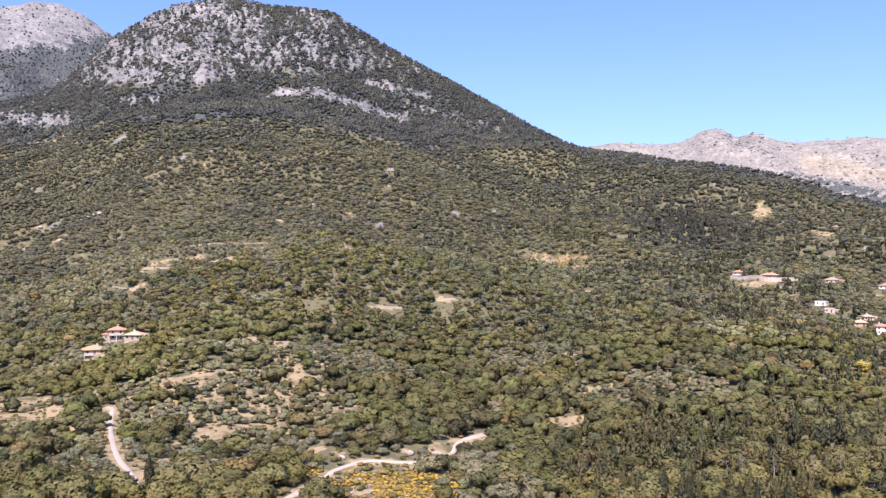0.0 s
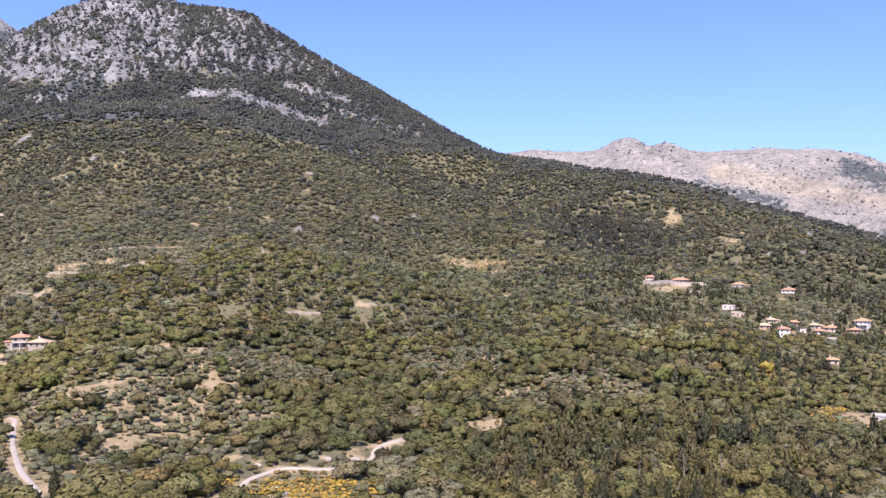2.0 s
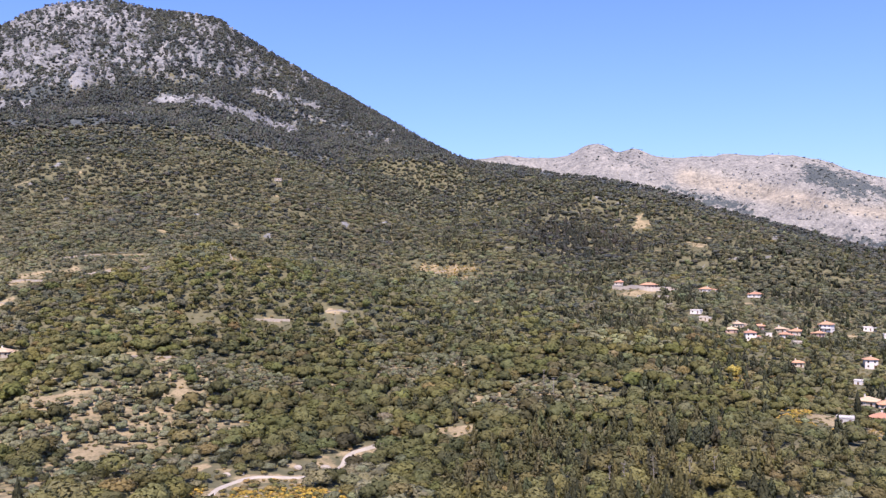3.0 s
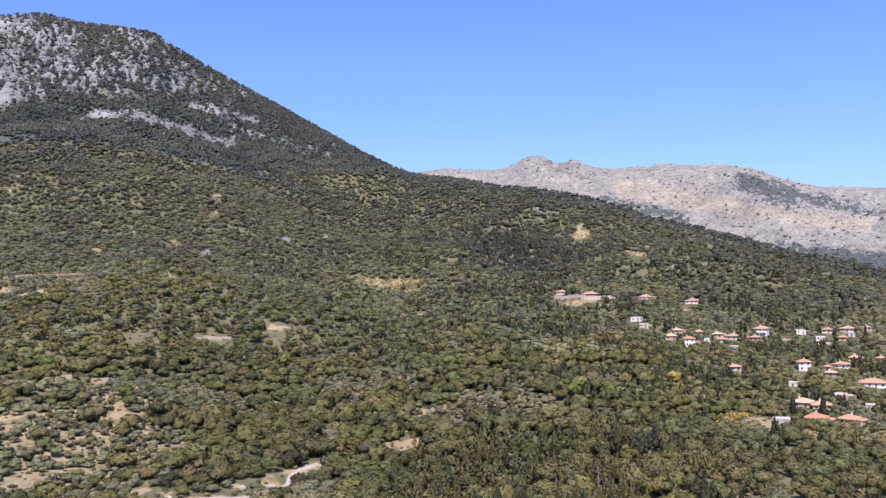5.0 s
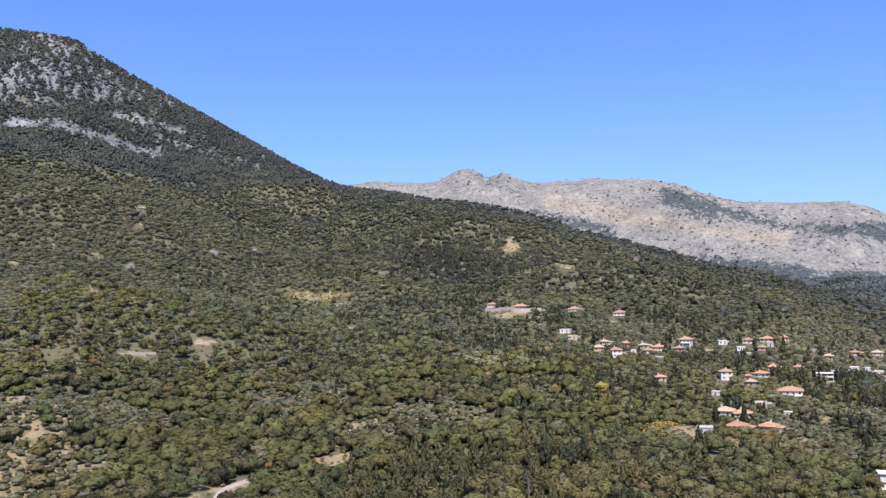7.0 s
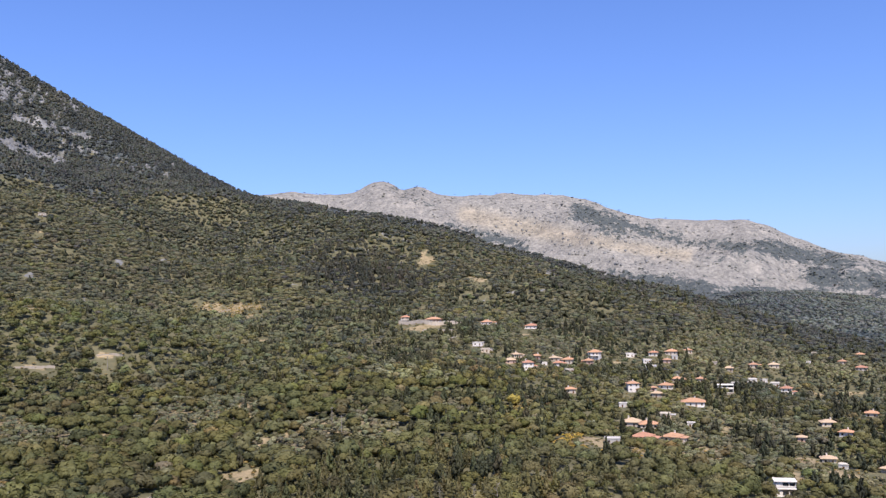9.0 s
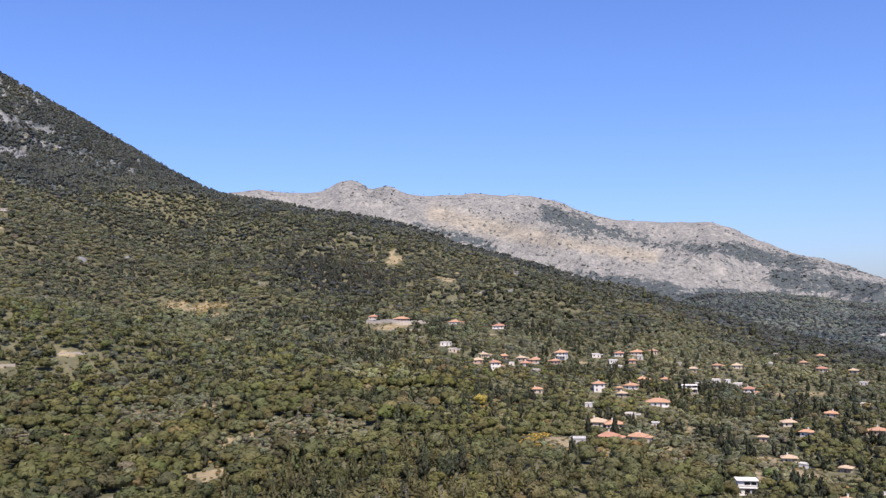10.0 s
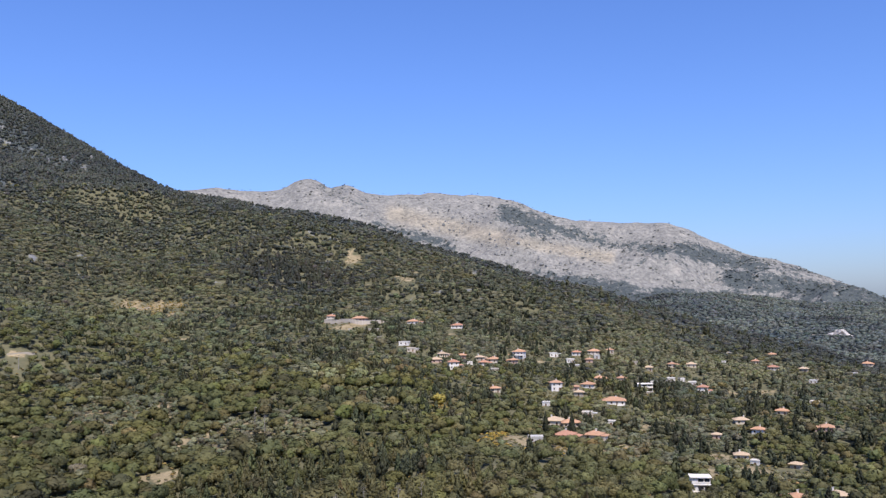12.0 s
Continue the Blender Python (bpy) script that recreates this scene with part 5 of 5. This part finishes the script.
# ---- the nearest trees, one by one ----
def tree_master(kind, k, tone_name=""):
    """One tree of a kind with trunk and crown; the crown's sprays are finer than in the joined woods."""
    rng = np.random.default_rng(900 + k * 7 + len(kind))
    name = {"broad": "oak_tree", "olive": "olive_tree", "cypress": "cypress_tree", "fir": "fir_tree"}[kind]
    ob = new(name)
    label = {"broad": "rounded green oak with a dense leafy crown", "olive": "grey-green olive tree with a loose round crown",
             "cypress": "slender dark cypress tree", "fir": "dark conifer with drooping tiers of branches"}[kind]
    tagged(ob, label, "tree", "trees of the nearer slope")
    if kind in ("broad", "olive"):
        lobes = broad_lobes(rng, 9 if kind == "broad" else 7, 0.85)
        lobes = [(x, y, z + 0.25, r, f) for x, y, z, r, f in lobes]
        crown = ragged(lobes, 3, rng, 1.35, 0.15, 0.55, keep=0.6, fill=True)
        limbs = [stem([(0, 0, -0.25), (0.02, 0.01, 0.2), (-0.02, 0.03, 0.55)], [0.075, 0.055, 0.035])]
        limbs += [stem([(0, 0, 0.25), (x * 0.6, y * 0.6, z * 0.75), (x, y, z)], [0.035, 0.022, 0.008], 4) for x, y, z, r, f in lobes[1:5]]
    else:
        crown = spire(rng, 13, 6, cypress_shape if kind == "cypress" else fir_shape, 2, 1.7 if kind == "cypress" else 1.45, 0.45)
        limbs = [stem([(0, 0, -0.12), (0, 0, 0.4), (0, 0, 0.9)], [0.09, 0.06, 0.01])]
    for part_name, tris, mat in (("trunk", np.concatenate(limbs), BARK), ("crown", crown, LEAVES)):
        k6 = tris.reshape(-1, tris.shape[-1])
        me = raw_mesh(part_name, k6[:, :3], np.arange(len(k6)).reshape(-1, 3), mat, part_name == "crown", k6[:, 3:] if part_name == "crown" else None)
        if part_name == "crown":
            base = {"broad": "oak", "olive": "olive", "cypress": "cypress", "fir": "fir"}[kind]
            tone = TINTS["fresh"] if kind == "broad" and k % 3 == 2 else TINTS["grey_oak"] if kind == "broad" and k % 3 == 1 else TINTS[base]
            tone = TINTS[tone_name] if tone_name else tone
            colours(me, "tint", np.repeat(np.array([tone]), len(tris) * 3, 0))
        child = new(part_name, me)
        child.parent = ob
    return ob


MASTERS = {kind: [tree_master(kind, k) for k in range(6 if kind == "broad" else 3)] for kind in ("broad", "olive", "cypress", "fir")}
used = set()
for count, (kind, (tx, ty), half, high, shade) in enumerate(NEAREST[:260]):
    rnd = random.Random(count)
    k = rnd.randrange(len(MASTERS[kind]))
    tz = float(ground(tx, ty))
    turned = pose(tx, ty, tz, 0, 0, rnd.uniform(0, 360))
    master = MASTERS[kind][k]
    size = (half, half, high / 1.7) if kind in ("broad", "olive") else (half, half, high)
    if (kind, k) not in used:
        used.add((kind, k))
        master.matrix_world = turned @ Matrix.Diagonal((*size, 1))
    else:
        copy = copy_thing(master, turned)
        copy.scale = size
for kind, row in MASTERS.items():
    for k, master in enumerate(row):
        if (kind, k) not in used:
            for o in (*master.children, master):
                bpy.data.objects.remove(o)


# ---- walls, poles, dead trees, boulders and the quarry ----
def long_wall(name, line, high, thick, mat, label, cap=True):
    """A wall that follows the slope in short courses, with a coping."""
    pts = rounded(line, 3.0)
    ob = tagged(new(name), label, "wall", "retaining walls of the hillside")
    body, coping = bmesh.new(), bmesh.new()
    for k, ((ax, ay), (bx, by)) in enumerate(zip(pts, pts[1:])):
        length = math.hypot(bx - ax, by - ay)
        top = max(float(ground(ax, ay)), float(ground(bx, by))) + high + 0.25 * (float(patchy(ax, ay, 3.0, 8)) - 0.5)
        low = min(float(ground(ax, ay)), float(ground(bx, by))) - 1.0
        turn = pose((ax + bx) / 2, (ay + by) / 2, 0, 0, 0, math.degrees(math.atan2(by - ay, bx - ax)))
        step = Matrix.Diagonal((length * 1.0, thick * (0.94 + 0.1 * (k % 2)), top - low, 1))
        bmesh.ops.create_cube(body, size=1, matrix=turn @ Matrix.Translation((0, 0, (top + low) / 2)) @ step)
        if cap:
            bmesh.ops.create_cube(coping, size=1, matrix=turn @ Matrix.Translation((0, 0, top + 0.08)) @ Matrix.Diagonal((length, thick * 1.25, 0.15, 1)))
    part("course", body, mat, ob)
    if cap:
        part("coping", coping, ROOFS["slab"], ob)
    else:
        coping.free()
    return ob


long_wall("retaining_wall", RETAINING[0], 3.4, 0.6, WALLS["cream"], "long pale retaining wall under the upper village houses")
long_wall("retaining_wall", RETAINING[1], 2.2, 0.6, WALLS["cream"], "pale retaining wall on the slope below the upper houses")
long_wall("retaining_wall", RETAINING[2], 2.0, 0.6, WALLS["stone"], "stone-coloured retaining wall beside dark trees")
for a, b, high in TERRACES:
    long_wall("terrace_wall", [a, ((a[0] + b[0]) / 2, (a[1] + b[1]) / 2), b], high, 0.7, WALLS["stone"], "low dry stone terrace wall above tan soil", False)


def cone(bm, p, q, r0, r1, sides=7):
    """A tapered limb from p to q."""
    p, q = Vector(p), Vector(q)
    m = Matrix.Translation((p + q) / 2) @ (q - p).to_track_quat("Z", "Y").to_matrix().to_4x4()
    bmesh.ops.create_cone(bm, cap_ends=True, segments=sides, radius1=r0, radius2=r1, depth=(q - p).length, matrix=m)


def utility_pole(x, y):
    ob = tagged(new("utility_pole"), "pale wooden utility pole with a crossarm above the trees", "pole", "utility poles on the slope")
    ob.matrix_world = pose(x, y, float(ground(x, y)), 0, 0, 20 + x)
    bm = bmesh.new()
    cone(bm, (0, 0, -0.8), (0, 0, 9.5), 0.17, 0.11)
    part("shaft", bm, DEAD_WOOD, ob)
    arm = part("crossarm", boxes((-1.0, -0.26, 8.85, 1.0, -0.13, 9.0)), DEAD_WOOD, ob)
    for cx in (-0.85, 0.85):
        bm = bmesh.new()
        cone(bm, (cx, -0.195, 9.0), (cx, -0.195, 9.2), 0.06, 0.04)
        part("insulator", bm, RAIL, arm)


for x, y in ((111, 417), (113, 444), (91, 550), (3, 608)):
    utility_pole(x, y)


def dead_tree(x, y, high, seed):
    rnd = random.Random(seed)
    ob = tagged(new("dead_tree"), "bare bleached dead tree standing between dark conifers", "tree", "dead trees of the nearer slope")
    ob.matrix_world = pose(x, y, float(ground(x, y)), 0, 0, rnd.uniform(0, 360))
    bm = bmesh.new()
    cone(bm, (0, 0, -0.5), (0.25, 0, high * 0.5), 0.15, 0.10)
    cone(bm, (0.25, 0, high * 0.5), (0.05, 0.25, high), 0.10, 0.02)
    part("trunk", bm, DEAD_WOOD, ob)
    for k in range(16):
        z, a, reach = high * rnd.uniform(0.35, 0.95), rnd.uniform(0, 6.28), rnd.uniform(0.6, 1.7)
        bm = bmesh.new()
        tip = (reach * math.cos(a), reach * math.sin(a), z + reach * 0.35)
        cone(bm, (0.15, 0.05, z), tip, 0.05, 0.02, 5)
        cone(bm, (tip[0] * 0.6 + 0.02, tip[1] * 0.6 + 0.01, z + reach * 0.2), (tip[0] * 0.8, tip[1] * 1.1, z + reach * 0.7), 0.03, 0.012, 4)
        part("branch", bm, DEAD_WOOD, ob)


for k, (x, y, high) in enumerate(((91, 258, 11.5), (100, 256, 12.5), (88, 263, 9.5), (112, 256, 11.0), (123, 262, 9.0))):
    dead_tree(x, y, high, k)


def boulder(x, y, size, seed):
    rng = np.random.default_rng(seed)
    bm = bmesh.new()
    bmesh.ops.create_icosphere(bm, subdivisions=3, radius=1.0)
    facets = [Vector(rng.normal(size=3)).normalized() for _ in range(9)]
    for v in bm.verts:
        for f in facets:
            d = v.co.dot(f) - 0.72
            if d > 0:
                v.co -= f * d * 0.9
        v.co *= 1 + 0.10 * noise.noise(v.co * 2.3 + Vector((seed, 0, 0)))
        v.co = Vector((v.co.x * size * 1.3, v.co.y * size, v.co.z * size * 0.8))
    me = bpy.data.meshes.new("boulder")
    bm.to_mesh(me)
    bm.free()
    me.materials.append(STONE)
    ob = tagged(new("boulder", me), "rough pale limestone boulder on dry ground", "rock", "boulders of the slope")
    ob.matrix_world = pose(x, y, float(ground(x, y)) + size * 0.25, 0, 0, float(rng.uniform(0, 360)))


for k, (x, y, size) in enumerate(((-29, 269, 1.1), (-24, 275, 1.4), (-27, 282, 0.9), (-22, 271, 0.7), (-2, 323, 1.6), (-12, 319, 1.5), (12, 329, 1.0), (-36, 306, 1.2), (-31, 308, 0.9), (0, 289, 0.9),
                                  (-425, 1027, 4.0), (-442, 1043, 3.4), (-407, 1007, 3.8), (-416, 1018, 3.0), (-509, 1074, 3.0), (-441, 978, 3.2), (-496, 1011, 3.6))):
    boulder(x, y, size, k)

# the quarry: a craggy white face cut into the low hill beyond the ridge
qx, qy = QUARRY[0][:2]
qd = math.hypot(qx, qy)
across, inward = np.meshgrid(np.linspace(-34, 34, 40), np.linspace(0, 1, 12))
face_z = inward * (4.0 + 6.0 * np.clip(0.5 + rugged(across, across * 0, 17, 9, 3), 0, 1.4)) * np.clip(1.15 - (np.abs(across) / 34) ** 3, 0.1, 1)
back_y = inward * 7 + 5 * rugged(across, inward * 14, 14, 5, 4)
fx = qx + across * qy / qd + back_y * qx / qd
fy = qy - across * qx / qd + back_y * qy / qd
quarry_mesh = sheet("quarry_face", fx, fy, float(ground(qx, qy)) - 1.0 + face_z, across.shape, painted("white_quarry_stone", (0.62, 0.58, 0.54), 0.95, 0.4, 8.0, 0.5), False)
tagged(new("quarry_face", quarry_mesh), "white craggy quarry face cut in a wooded hill", "quarry", kind="structure")

# lone cypresses that stand out over the scrub
for k, (x, y, high) in enumerate(((-89, 259, 11.4), (-257, 595, 11.3), (196, 468, 10.2), (77, 504, 8.2), (256, 387, 12.5), (266, 377, 13.9), (465, 601, 11.2))):
    tall_one = tree_master("cypress", 20 + k)
    tagged(tall_one, "tall dark cypress standing alone over lower scrub")
    tall_one.matrix_world = pose(x, y, float(ground(x, y)), 0, 0, 57 * k) @ Matrix.Diagonal((high * 0.15, high * 0.15, high, 1))

# a broom in full flower among the green scrub below the village
flowering = tree_master("broad", 31, "broom_flower")
flowering.name = "broom_tree"
tagged(flowering, "yellow flowering broom tree among green scrub", "tree")
flowering.matrix_world = pose(221.4, 445.8, float(ground(221.4, 445.8)), 0, 0, 40) @ Matrix.Diagonal((4.6, 3.6, 3.6, 1))
